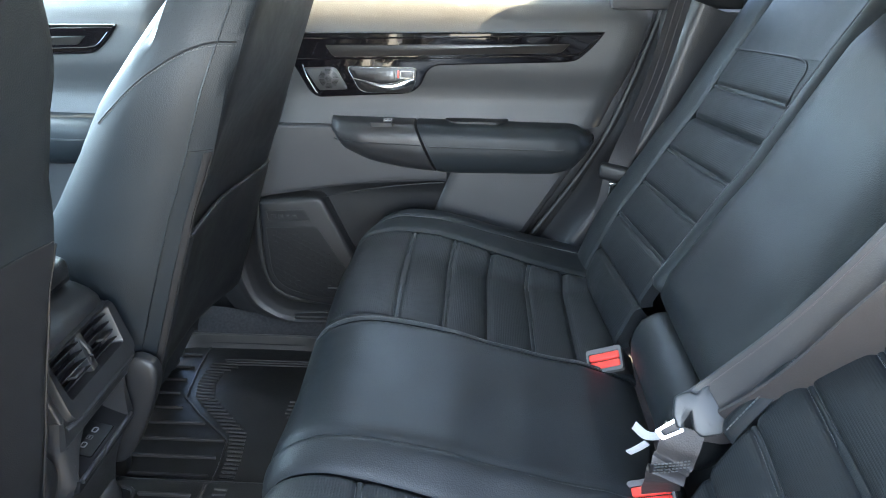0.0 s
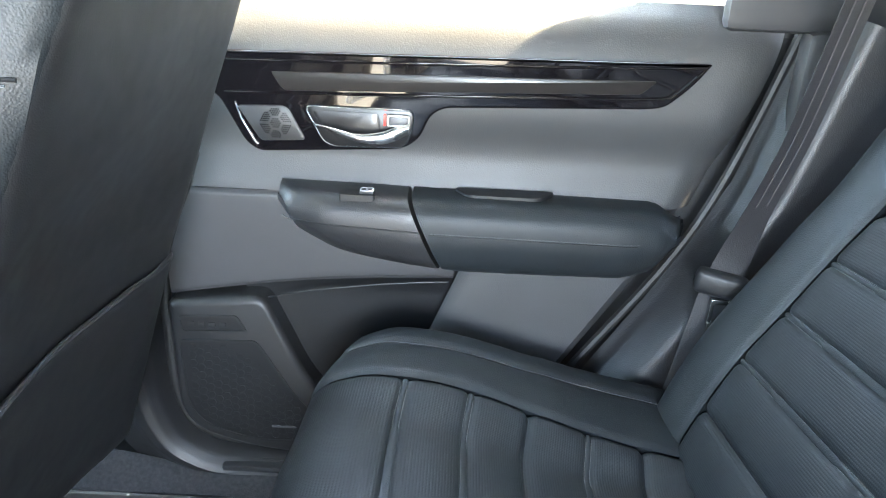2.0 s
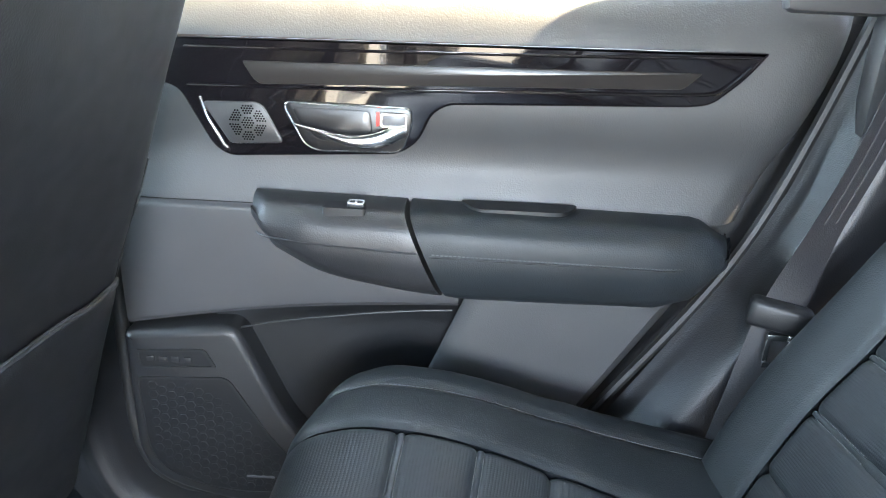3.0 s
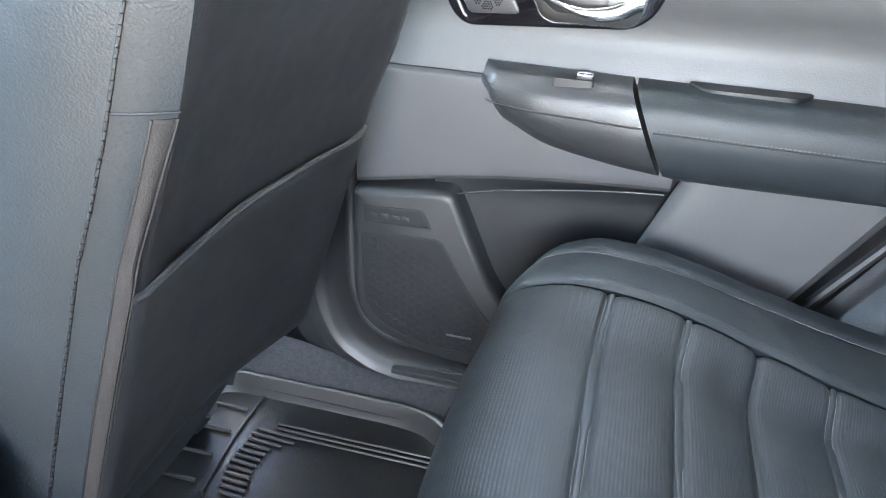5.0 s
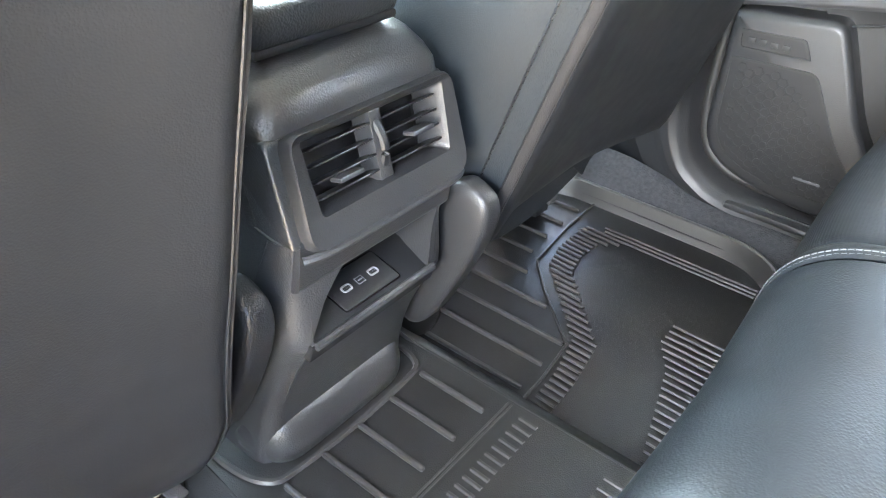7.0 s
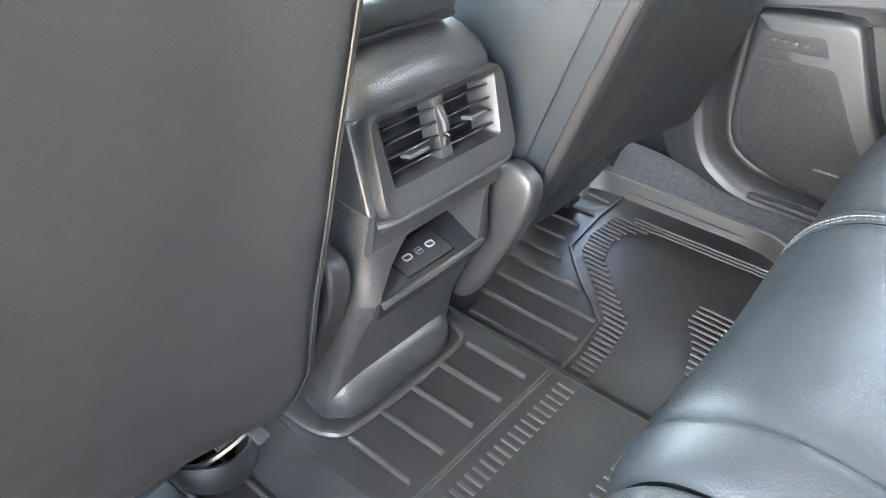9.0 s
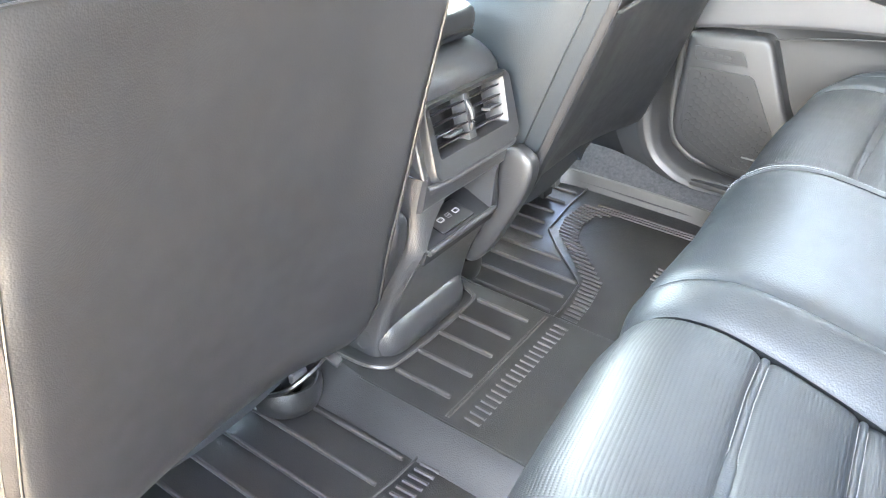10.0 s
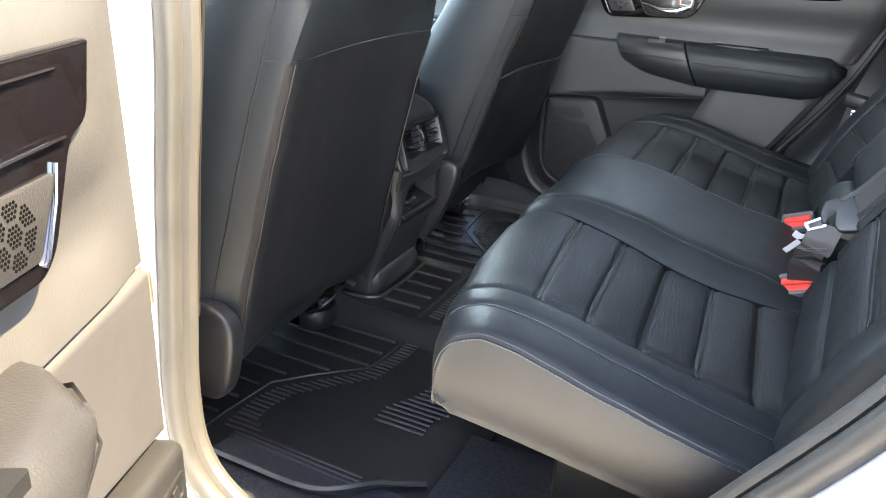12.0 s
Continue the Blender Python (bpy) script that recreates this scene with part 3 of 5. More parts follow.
    part("lock_lever", rbox((0.078, 0.7315, 0.6475), (0.030, 0.008, 0.017), 0.003), GREYPL, trim, "grey lock lever")
    part("lock_frame", ring(rounded([(0.0635, 0.6395), (0.0945, 0.6395), (0.0945, 0.6560), (0.0635, 0.6560)], 0.003), rounded([(0.0660, 0.6420), (0.0920, 0.6420), (0.0920, 0.6535), (0.0660, 0.6535)], 0.002), DP, 0.730, 0.7268), CHROME, trim)
    part("lock_red", rbox((0.0600, 0.7332, 0.6475), (0.0035, 0.006, 0.016), 0.001), RED, trim, "red lock mark")
    return door


def mirror_open():
    """The driver's side rear door stands open: mirrored, then turned about its front edge."""
    return Matrix.Translation((-0.072, -0.960, 0.000)) @ Matrix.Rotation(radians(-67), 4, 'Z') @ Matrix.Translation((0.272, 0.745, 0)) @ Matrix.Diagonal((1, -1, 1, 1))


build_door("door_1", "closed rear passenger door with black lining, gloss trim and padded armrest")
XF[0] = mirror_open()
build_door("door_2", "open rear door in the sun, lining facing the seats")
XF[0] = Matrix.Translation((-1.04, 0.0, 0.0))
build_door("door_3", "closed front passenger door with black lining", full=False)
XF[0] = Matrix()

# ---- far side: pillar, sill, seal ----
pil = spline([(-0.318, 1.10), (-0.314, 0.60), (-0.315, 0.30), (-0.311, 0.176), (-0.288, 0.105), (-0.250, 0.072), (-0.205, 0.056), (-0.10, 0.050), (0.20, 0.052)], 80)
nrm = []
for i in range(80):
    d = pil[min(i + 1, 79)] - pil[max(i - 1, 0)]
    d /= np.linalg.norm(d)
    nrm.append((d[1], -d[0]))


def far_pillar(u, v):
    """v: 0 at the door seal, 1 on the cabin side."""
    i = min(79, int(round(u * 79)))
    n = nrm[i]
    w = [(0.030, 0.772), (0.022, 0.745), (0.012, 0.724), (0.0, 0.712), (-0.016, 0.706), (-0.034, 0.708), (-0.055, 0.716), (-0.11, 0.728)]
    a, y = (np.interp(v * 7, range(8), [q[k] for q in w]) for k in (0, 1))
    k = 1.0 - 0.62 * smooth01((i - 40) / 25) if a < 0 else 1.0
    return (pil[i][0] - n[0] * a * k, y, pil[i][1] - n[1] * a * k)


tagged(part("pillar_trim_far", shell(far_pillar, lin(0, 1, 80), lin(0, 1, 29), -0.006), DARKGREY), "dark plastic centre pillar trim curving into the sill", "pillar trim", kind="structure")
tagged(part("door_seal_far", tube([(pil[i][0] - nrm[i][0] * 0.030, 0.757, pil[i][1] - nrm[i][1] * 0.030) for i in range(80)], 0.010, 10, flat=1.0, up=(0, 1, 0)), SEAL), "black rubber seal round the rear door", "door seal", kind="structure")
scuff = thing("sill_scuff_plate", (-0.05, 0.71, 0.05), "dark ribbed plastic scuff plate on the door sill", "scuff plate", kind="structure")
part("plate", rbox((-0.03, 0.735, 0.056), (0.345, 0.055, 0.012), 0.005), PLASTIC, scuff)
for k in range(4):
    part("rib", rbox((-0.04, 0.755 - k * 0.009, 0.0632), (0.24, 0.0035, 0.003), 0.001), PLASTIC, scuff)


def sill_carpet(u, v):
    x = -0.62 + u * 0.80
    y = 0.655 + v * 0.062
    return (x, y, 0.010 + 0.036 * smooth01(v * 1.15) + 0.03 * smooth01((-0.20 - x) / 0.2) * v)


tagged(part("sill_carpet", shell(sill_carpet, lin(0, 1, 30), lin(0, 1, 8), 0.01), CARPET), "dark grey sill carpet beside the mat", "carpet", kind="structure")


# rear quarter trim between door and backrest, far side
def quarter(u, v):
    p = [np.interp(u * 4, range(5), q) for q in ([0.285, 0.375, 0.470, 0.560, 0.625], [0.10, 0.245, 0.400, 0.580, 0.82])]
    off = v * 0.17
    return (p[0] + off * 0.92, 0.762 - 0.058 * smooth01(v * 3.2) - 0.012 * math.sin(math.pi * min(1, v * 1.2)), p[1] - off * 0.30)


tagged(part("quarter_trim_far", shell(quarter, lin(0, 1, 40), lin(0, 1, 24), -0.006), PLASTIC), "grey plastic quarter trim beside the backrest", "pillar trim", kind="structure")
tagged(part("quarter_seal_far", tube(spline([(0.255, 0.752, 0.10), (0.358, 0.745, 0.265), (0.512, 0.745, 0.510), (0.612, 0.765, 0.785), (0.618, 0.775, 0.83)], 60), 0.007, 8, up=(0, 1, 0)), SEAL), "black rubber door seal along the quarter trim", "door seal", kind="structure")
up = slab("quarter_upper_far", (0.605, 0.72, 0.60), (0.82, 0.76, 0.79), SMOOTHPL, "grey upper quarter trim", "pillar trim", 0.012)
slab("pillar_upper_far", (0.50, 0.735, 0.785), (0.66, 0.765, 1.10), SMOOTHPL, "grey rear pillar beside the window", "pillar", 0.012)
slab("pillar_rear_far", (0.765, 0.715, 0.785), (0.98, 0.745, 1.10), DARKPL, "dark rear pillar", "pillar", 0.012)

# ---- rear bench ----
CUSH = spline([(0.075, 0.13), (0.030, 0.18), (0.006, 0.245), (0.006, 0.310), (0.030, 0.349), (0.072, 0.362), (0.118, 0.355), (0.190, 0.333), (0.262, 0.307), (0.340, 0.288), (0.412, 0.280), (0.500, 0.276)], 400)
BACK = spline([(0.448, 0.20), (0.458, 0.27), (0.480, 0.34), (0.514, 0.42), (0.558, 0.495), (0.598, 0.565), (0.633, 0.62), (0.664, 0.68), (0.692, 0.735), (0.738, 0.82), (0.785, 0.90), (0.815, 0.940), (0.850, 0.950), (0.90, 0.93)], 400)


def along(C):
    s = np.concatenate([[0], np.cumsum(np.linalg.norm(np.diff(C, axis=0), axis=1))])
    d = np.gradient(C, axis=0)
    d /= np.linalg.norm(d, axis=1, keepdims=True)
    return s, d


CS, CD = along(CUSH)
BS, BD = along(BACK)


def cush_l(x):
    """The length along the cushion at which its top passes x."""
    top = 130
    return float(np.interp(x, CUSH[top:, 0], CS[top:]))


def back_l(z):
    return float(np.interp(z, BACK[:330, 1], BS[:330]))


def cush(L, y, off=0.0):
    if y < -0.19:
        L = L + 0.018 * min(1.0, (-y - 0.19) / 0.34) * smooth01((L - 0.20) / 0.10)
    x, z = np.interp(L, CS, CUSH[:, 0]), np.interp(L, CS, CUSH[:, 1])
    dx, dz = np.interp(L, CS, CD[:, 0]), np.interp(L, CS, CD[:, 1])
    a = abs(y)
    crown = float(np.interp(x, [0.03, 0.07, 0.12, 0.20, 0.30, 0.40, 0.50], [0.012, 0.018, 0.025, 0.034, 0.039, 0.034, 0.006])) * (1 - smooth01((a - 0.136) / 0.060)) - 0.002
    crown += float(np.interp(x, [0.05, 0.10, 0.154, 0.225, 0.293, 0.358, 0.431, 0.50], [0.006, 0.014, 0.024, 0.032, 0.036, 0.033, 0.024, 0.012])) * smooth01((a - 0.448) / 0.095) * smooth01((L - 0.10) / 0.15)
    if a > 0.640:
        crown -= 0.003 * ((a - 0.640) / 0.020) ** 2
    k = off + crown
    pull = float(np.interp(a, [0, 0.12, 0.25, 0.40, 0.55, 0.62, 0.66], [-0.012, -0.016, -0.022, -0.008, 0.020, 0.040, 0.056] if y < 0 else [-0.012, -0.018, -0.026, -0.027, -0.018, 0.0, 0.018])) * (1 - smooth01((x - 0.00) / 0.22))
    warp = 0.034 * smooth01((x - 0.10) / 0.36) * math.exp(-((a - 0.525) / 0.055) ** 2) if y > 0 else 0.0
    return (x - dz * k + pull, y - warp, z + dx * k)


def back(L, y, off=0.0):
    L = L + 0.036 * max(0.0, min(1.0, (0.522 - abs(y)) / 0.33))
    x, z = np.interp(L, BS, BACK[:, 0]), np.interp(L, BS, BACK[:, 1])
    dx, dz = np.interp(L, BS, BD[:, 0]), np.interp(L, BS, BD[:, 1])
    a = abs(y)
    crown = 0.009 * math.exp(-((a - 0.585) / 0.050) ** 2) + 0.010 * math.exp(-((a - 0.185) / 0.022) ** 2)
    if a > 0.600:
        crown -= 0.045 * ((a - 0.600) / 0.04) ** 2
    k = off + crown
    return (x - dz * k, y, z + dx * k)


def zone(fn, l0, l1, y0, y1, nl, ny, depth=0.006, w=0.0055, puff=0.0, thick=0.02, sides=(1, 1, 1, 1), wave=0.0):
    """A pad of upholstery over l0..l1 along and y0..y1 across, sunk along its seams."""
    def f(L, y):
        d = 0.0
        for on, q in zip(sides, (L - l0, l1 - L, y - y0, y1 - y)):
            if on:
                d -= depth * math.exp(-(abs(q) / w) ** 1.6)
        t, s = (L - l0) / (l1 - l0), (y - y0) / (y1 - y0)
        d += puff * math.sin(math.pi * min(1, max(0, t))) * math.sin(math.pi * min(1, max(0, s)))
        if wave:
            d += wave * noise.noise(Vector((L * 16, y * 16, l0 * 9)))
        return fn(L, y, d)
    us, vs = packed(l0, l1, nl), packed(y0, y1, ny)
    uv = [(u, v) for u in us for v in vs]
    return (*shell(f, us, vs, thick), uv + uv)


bench = thing("rear_bench_seat", (0.30, 0.0, 0.0), "black leather rear bench with ribbed inserts and grey stitching", "car seat")
SEAMS = [0.118, 0.190, 0.262, 0.340, 0.412]
END = cush_l(0.498)
LF = 0.045
LB = float(np.interp(0.250, CUSH[:130, 1], CS[:130]))
for side, sg in (("far", 1), ("near", -1)):
    lim = [LF] + [cush_l(x) for x in SEAMS] + [END]
    for k in range(6):
        y0, y1 = sorted((0.190 * sg, 0.532 * sg))
        part("cushion_panel", zone(cush, lim[k], lim[k + 1], y0, y1, 26 if k == 0 else 9, 22, puff=0.004, depth=0.007, wave=0.0006), INSERT, bench, "ribbed perforated insert panel")
    ys = 0.612 if sg > 0 else 0.585
    for a, b, n in ((0.532, ys, 12), (ys, 0.660, 14)):
        y0, y1 = sorted((a * sg, b * sg))
        part("cushion_bolster", zone(cush, LB, END, y0, y1, 70, n, depth=0.004, puff=0.003, wave=0.0006), LEATHER, bench)
    y0, y1 = sorted((0.142 * sg, 0.190 * sg))
    part("cushion_welt", zone(cush, LF, END, y0, y1, 70, 10, depth=0.004, puff=0.003), LEATHER, bench)
    # double seams with a wider middle piece
    for k in (0, 1, 3):
        def strip(u, v, L0=lim[k + 1], sg=sg):
            a = 0.196 + v * 0.330
            w = 0.0035 + 0.0032 * (smooth01((v - 0.36) / 0.03) - smooth01((v - 0.74) / 0.03))
            return cush(L0 + (u - 0.5) * 2 * w, a * sg, -0.0026 - 0.003 * abs(2 * u - 1) ** 4)
        part("seam_strip", shell(strip, lin(0, 1, 7), lin(0, 1, 60), 0.003 * sg), LEATHER, bench)
        for q in (0, 1):
            row = [strip(q, v) for v in lin(0.02, 0.98, 50)]
            part("stitching", stitches([(p[0], p[1], p[2] + 0.0022) for p in row], 0.0042, 0.0030, 0.00045), THREAD, bench)
    for yy, thr, lo in ((ys, PALETHREAD, 0.10), (0.1465, PALETHREAD, 0.05)):
        row = [cush(L, yy * sg, -0.0020) for L in lin(lo, cush_l(0.47), 120)]
        part("stitching", stitches(row, 0.0052, 0.0038, 0.0008), thr, bench)
    row = [cush(L, 0.150 * sg, 0.0004) for L in lin(0.16, cush_l(0.46), 120)]
    if sg > 0:
        part("stitching", stitches(row, 0.0052, 0.0038, 0.0008), PALETHREAD, bench)
    # end panel of the cushion
    LE = float(np.interp(0.262, CUSH[:130, 1], CS[:130]))
    def end_panel(u, v, sg=sg):
        L = LE + u * (cush_l(0.49) - LE)
        p = cush(L, 0.660 * sg)
        bot = np.interp(p[0], [0.06, 0.08, 0.166, 0.24, 0.318, 0.50], [0.250, 0.236, 0.228, 0.219, 0.210, 0.185])
        z = p[2] + (min(bot, p[2] - 0.004) - p[2]) * v
        return (p[0], (0.6605 + (0.009 * math.sin(math.pi * min(1, v * 1.1)) - 0.010 * v * v) * min(1.0, max(0.0, (p[2] - bot) / 0.10)) - 0.004 * (1 - v)) * sg, z)
    part("cushion_end", shell(end_panel, lin(0, 1, 60), packed(0, 1, 16, 0.06), 0.002 * sg), SIDE, bench, "plain vinyl end panel of the cushion")
    row = [end_panel(u, 0.05) for u in lin(0.05, 0.97, 120)]
    part("stitching", stitches([(p[0], p[1] + 0.0022 * sg, p[2]) for p in row], 0.0055, 0.0040, 0.0009), PALETHREAD, bench)
    # backrest
    zs = [0.27, 0.350, 0.425, 0.491, 0.558, 0.620, 0.678, 0.742]
    lb = [back_l(z) for z in zs]
    for k in range(7):
        y0, y1 = sorted((0.200 * sg, 0.522 * sg))
        part("backrest_panel", zone(back, lb[k], lb[k + 1], y0, y1, 8, 20, puff=0.004, depth=0.007, wave=0.0006, sides=(1, k < 6, 1, 1)), INSERT, bench, "ribbed perforated insert panel")
    for k in (1, 2, 3, 5):
        def bstrip(u, v, L0=lb[k + 1] if k < 6 else 0, sg=sg):
            a = 0.206 + v * 0.310
            w = 0.0035 + 0.0032 * (smooth01((v - 0.30) / 0.03) - smooth01((v - 0.70) / 0.03))
            return back(L0 + (u - 0.5) * 2 * w, a * sg, -0.0026 - 0.003 * abs(2 * u - 1) ** 4)
        part("seam_strip", shell(bstrip, lin(0, 1, 7), lin(0, 1, 50), 0.003 * sg), LEATHER, bench)
        for q in (0, 1):
            row = [bstrip(q, v) for v in lin(0.02, 0.98, 40)]
            part("stitching", stitches([(p[0] - 0.0018, p[1], p[2] + 0.0012) for p in row], 0.0042, 0.0030, 0.00045), THREAD, bench)
    y0, y1 = sorted((0.200 * sg, 0.522 * sg))
    part("backrest_top", zone(back, back_l(0.742), BS[-1], y0, y1, 24, 20, depth=0.006, puff=0.003, sides=(0, 1, 1, 1)), LEATHER, bench)
    arch = [(0.520, 0.0), (0.42, 0.001), (0.30, 0.0), (0.255, -0.004), (0.232, -0.018), (0.226, -0.04), (0.214, -0.075)]
    part("seam_groove", tube(spline([back(lb[7] + l, a * sg, 0.0004) for a, l in arch], 60), 0.0019, 6), DARKPL, bench)
    y0, y1 = sorted((0.522 * sg, 0.640 * sg))
    part("backrest_bolster", zone(back, back_l(0.26), BS[-1], y0, y1, 60, 16, depth=0.004, wave=0.0010), LEATHER, bench)
    y0, y1 = sorted((0.162 * sg, 0.200 * sg))
    part("backrest_welt", zone(back, back_l(0.395), BS[-1], y0, y1, 60, 6, depth=0.005), LEATHER, bench)
    row = [back(L, 0.191 * sg, 0.0006) for L in lin(back_l(0.40), back_l(0.92), 120)]
    part("stitching", stitches(row, 0.0052, 0.0038, 0.0009), PALETHREAD, bench)
part("cushion_centre", zone(cush, LF, cush_l(0.492), -0.142, 0.142, 70, 30, depth=0.006, w=0.008, wave=0.0010), LEATHER, bench, "plain leather middle seat")


def centre_back(u, v):
    L = back_l(0.392) + u * (back_l(0.812) - back_l(0.392))
    y = -0.158 + v * 0.316
    e = min(1, 12 * u, 9 * (1 - u) + 0.1) ** 0.5 * (1 - abs(2 * v - 1) ** 5) ** 0.5
    return back(L, y, -0.006 + 0.034 * e)


arm_pad = part("centre_backrest", shell(centre_back, packed(0, 1, 40, 0.09), packed(0, 1, 24, 0.08), 0.03), LEATHER, bench, "padded fold-down centre backrest")
rl = []
for i, y in enumerate(lin(-0.125, 0.152, 22)):
    k = min(1, (i + 0.3) / 2.5, (21.3 - i) / 2.5) ** 0.5
    rl.append([(0.520 + 0.046 * k * math.cos(g), y, 0.360 + 0.056 * k * math.sin(g)) for g in np.linspace(0, 2 * math.pi, 24, endpoint=False)])
part("centre_roll", loft(rl), LEATHER, bench, "rounded pad under the centre backrest")
part("backrest_filler", rbox((0.72, 0.0, 0.52), (0.06, 1.26, 0.72), 0.02, rot=Euler((0, radians(28), 0)).to_matrix()), DARKPL, bench)
part("seat_base", rbox((0.34, 0.0, 0.12), (0.30, 1.06, 0.22), 0.03), DARKPL, bench)
hr = thing("rear_headrest", (0.80, 0.02, 0.93), "small black leather rear headrest", "headrest")
part("cushion", rbox((0.825, 0.02, 0.975), (0.10, 0.24, 0.12), 0.035, 4), LEATHER, hr)
part("post", tube([(0.82, -0.05, 0.86), (0.825, -0.05, 0.96)], 0.006, 8), CHROME, hr)
part("post", tube([(0.82, 0.09, 0.86), (0.825, 0.09, 0.96)], 0.006, 8), CHROME, hr)


# ---- buckles and belts ----
def buckle(x, y, z, label):
    b = thing("seat_belt_buckle", (x, y, z - 0.05), label, "belt buckle", "rear belt buckles")
    l = Vector((0.87, -0.25, 0.42)).normalized()
    n = Vector((-0.42, -0.56, 0.70))
    n = (n - l * n.dot(l)).normalized()
    rot = Matrix((l, n.cross(l), n)).transposed()
    def at(v):
        return tuple(Vector((x, y, z)) + rot @ Vector(v))
    shellp = part("housing", rbox(at((0, 0, -0.030)), (0.058, 0.038, 0.056), 0.007, 3, rot), DARKPL, b)
    o = rounded([(-0.029, -0.019), (0.029, -0.019), (0.029, 0.021), (-0.029, 0.021)], 0.005)
    i = rounded([(-0.0255, -0.0135), (0.0255, -0.0135), (0.0255, 0.0135), (-0.0255, 0.0135)], 0.003)
    part("rim", ring(o, i, lambda p, q, d: at((p, q, d)), -0.008, 0.0035), GREYPL, shellp, "grey plastic rim")
    for q, h in ((-0.0068, 0.0018), (0.0068, 0.0024)):
        part("release_button", rbox(at((0, q, h - 0.002)), (0.050, 0.0122, 0.008), 0.003, 3, rot), RED, shellp, "red release button")
    return b


buckle(0.447, 0.158, 0.305, "black belt buckle with a red button between the seats")
buckle(0.459, -0.145, 0.302, "black belt buckle with a red button between the seats")

lap = thing("seat_belt", (0.50, 0.66, 0.24), "dark grey webbing seat belt hanging beside the backrest", "seat belt", "seat belts")
path = spline([(0.672, 0.650, 1.085), (0.636, 0.655, 0.90), (0.620, 0.655, 0.82), (0.590, 0.656, 0.67), (0.556, 0.657, 0.556), (0.533, 0.655, 0.470), (0.522, 0.656, 0.400), (0.508, 0.657, 0.310), (0.492, 0.655, 0.225)], 60)
part("webbing", ribbon(path, [(1, 0.40 - 0.9 * smooth01((i - 34) / 14), 0.1) for i in range(60)], 0.047), WEB, lap)
for q in (-0.35, 0.35):
    part("woven_line", ribbon([(p[0] + q * 0.022 + 0.0008, p[1] - 0.0020 + q * 0.0088, p[2]) for p in path[:36]], [(1, 0.40, 0.1)] * 36, 0.0018, 0.0006), WEAVE, lap)
cover = part("tongue_cover", rbox((0.528, 0.648, 0.464), (0.070, 0.026, 0.034), 0.008, 3, Euler((0, radians(8), radians(-14))).to_matrix()), DARKPL, lap)
part("tongue", join(rbox((0.519, 0.642, 0.424), (0.006, 0.004, 0.042), 0.001), rbox((0.543, 0.637, 0.424), (0.006, 0.004, 0.042), 0.001), rbox((0.531, 0.640, 0.406), (0.030, 0.004, 0.007), 0.001), rbox((0.531, 0.640, 0.441), (0.030, 0.004, 0.008), 0.001)), CHROME, cover, "steel latch tongue")
part("anchor_cover", rbox((0.490, 0.640, 0.235), (0.050, 0.030, 0.060), 0.014, 4, Euler((0, radians(20), 0)).to_matrix()), DARKPL, lap)

mid = thing("seat_belt", (0.50, -0.12, 0.33), "dark grey centre seat belt clipped beside the middle seat", "seat belt", "seat belts")
ACROSS = Vector((0.62, -0.52, -0.55))
path = spline([(0.494, -0.146, 0.430), (0.524, -0.152, 0.466), (0.571, -0.190, 0.558), (0.616, -0.220, 0.657), (0.68, -0.235, 0.78), (0.76, -0.24, 0.92)], 50)
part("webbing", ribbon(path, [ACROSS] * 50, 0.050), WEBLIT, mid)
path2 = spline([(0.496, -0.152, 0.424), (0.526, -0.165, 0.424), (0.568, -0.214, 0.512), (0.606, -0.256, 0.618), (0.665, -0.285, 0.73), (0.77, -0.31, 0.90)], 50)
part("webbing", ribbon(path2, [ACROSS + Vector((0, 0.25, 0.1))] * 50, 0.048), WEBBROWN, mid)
for q in (-0.017, 0.017):
    part("woven_line", ribbon([tuple(Vector(p) + ACROSS.normalized() * q + Vector((-0.0012, -0.0014, 0.0002))) for p in path], [ACROSS] * 50, 0.0016, 0.0006), WEAVE, mid)
# tongue plate: axes across and up its face
TA = Vector((0.98, -0.12, 0.14)).normalized()
TB = Vector((0.20, 0.48, 0.85))
TB = (TB - TA * TB.dot(TA)).normalized()
TN = TA.cross(TB)


def TP(a, b, d):
    return tuple(Vector((0.491, -0.155, 0.428)) + TA * a + TB * b + TN * d)


hook = [(-0.026, 0.004), (-0.022, 0.024), (-0.006, 0.031), (0.002, 0.026), (0.010, 0.034), (0.018, 0.037), (0.012, 0.020), (0.014, -0.006), (0.020, -0.011), (0.034, -0.002), (0.037, -0.009), (0.026, -0.019), (0.004, -0.022), (-0.004, -0.014), (-0.006, 0.010), (-0.013, 0.010), (-0.014, -0.012), (-0.022, -0.012)]
hooked = part("tongue_cover", prism(rounded(hook, 0.004, 4), TP, -0.006, 0.007, 0.003, 3), TONGUEPL, mid, "dark grey hooked tongue cover")
lo = [(-0.047, -0.014), (-0.021, 0.001), (-0.014, -0.015), (-0.039, -0.025)]
li = [(-0.041, -0.0145), (-0.0225, -0.0045), (-0.0185, -0.0135), (-0.037, -0.0205)]
part("tongue", ring(rounded(lo, 0.002), rounded(li, 0.002), TP, -0.001, 0.003), CHROME, hooked, "steel latch tongue")
tag1 = spline([(0.438, -0.098, 0.372), (0.446, -0.118, 0.374), (0.452, -0.130, 0.380), (0.462, -0.145, 0.392)], 14)
part("tag", ribbon(tag1, [(0.5, 0.1, 0.9 - 0.04 * i) for i in range(14)], 0.011, 0.0008), TAGWHITE, mid, "small white cloth tag")
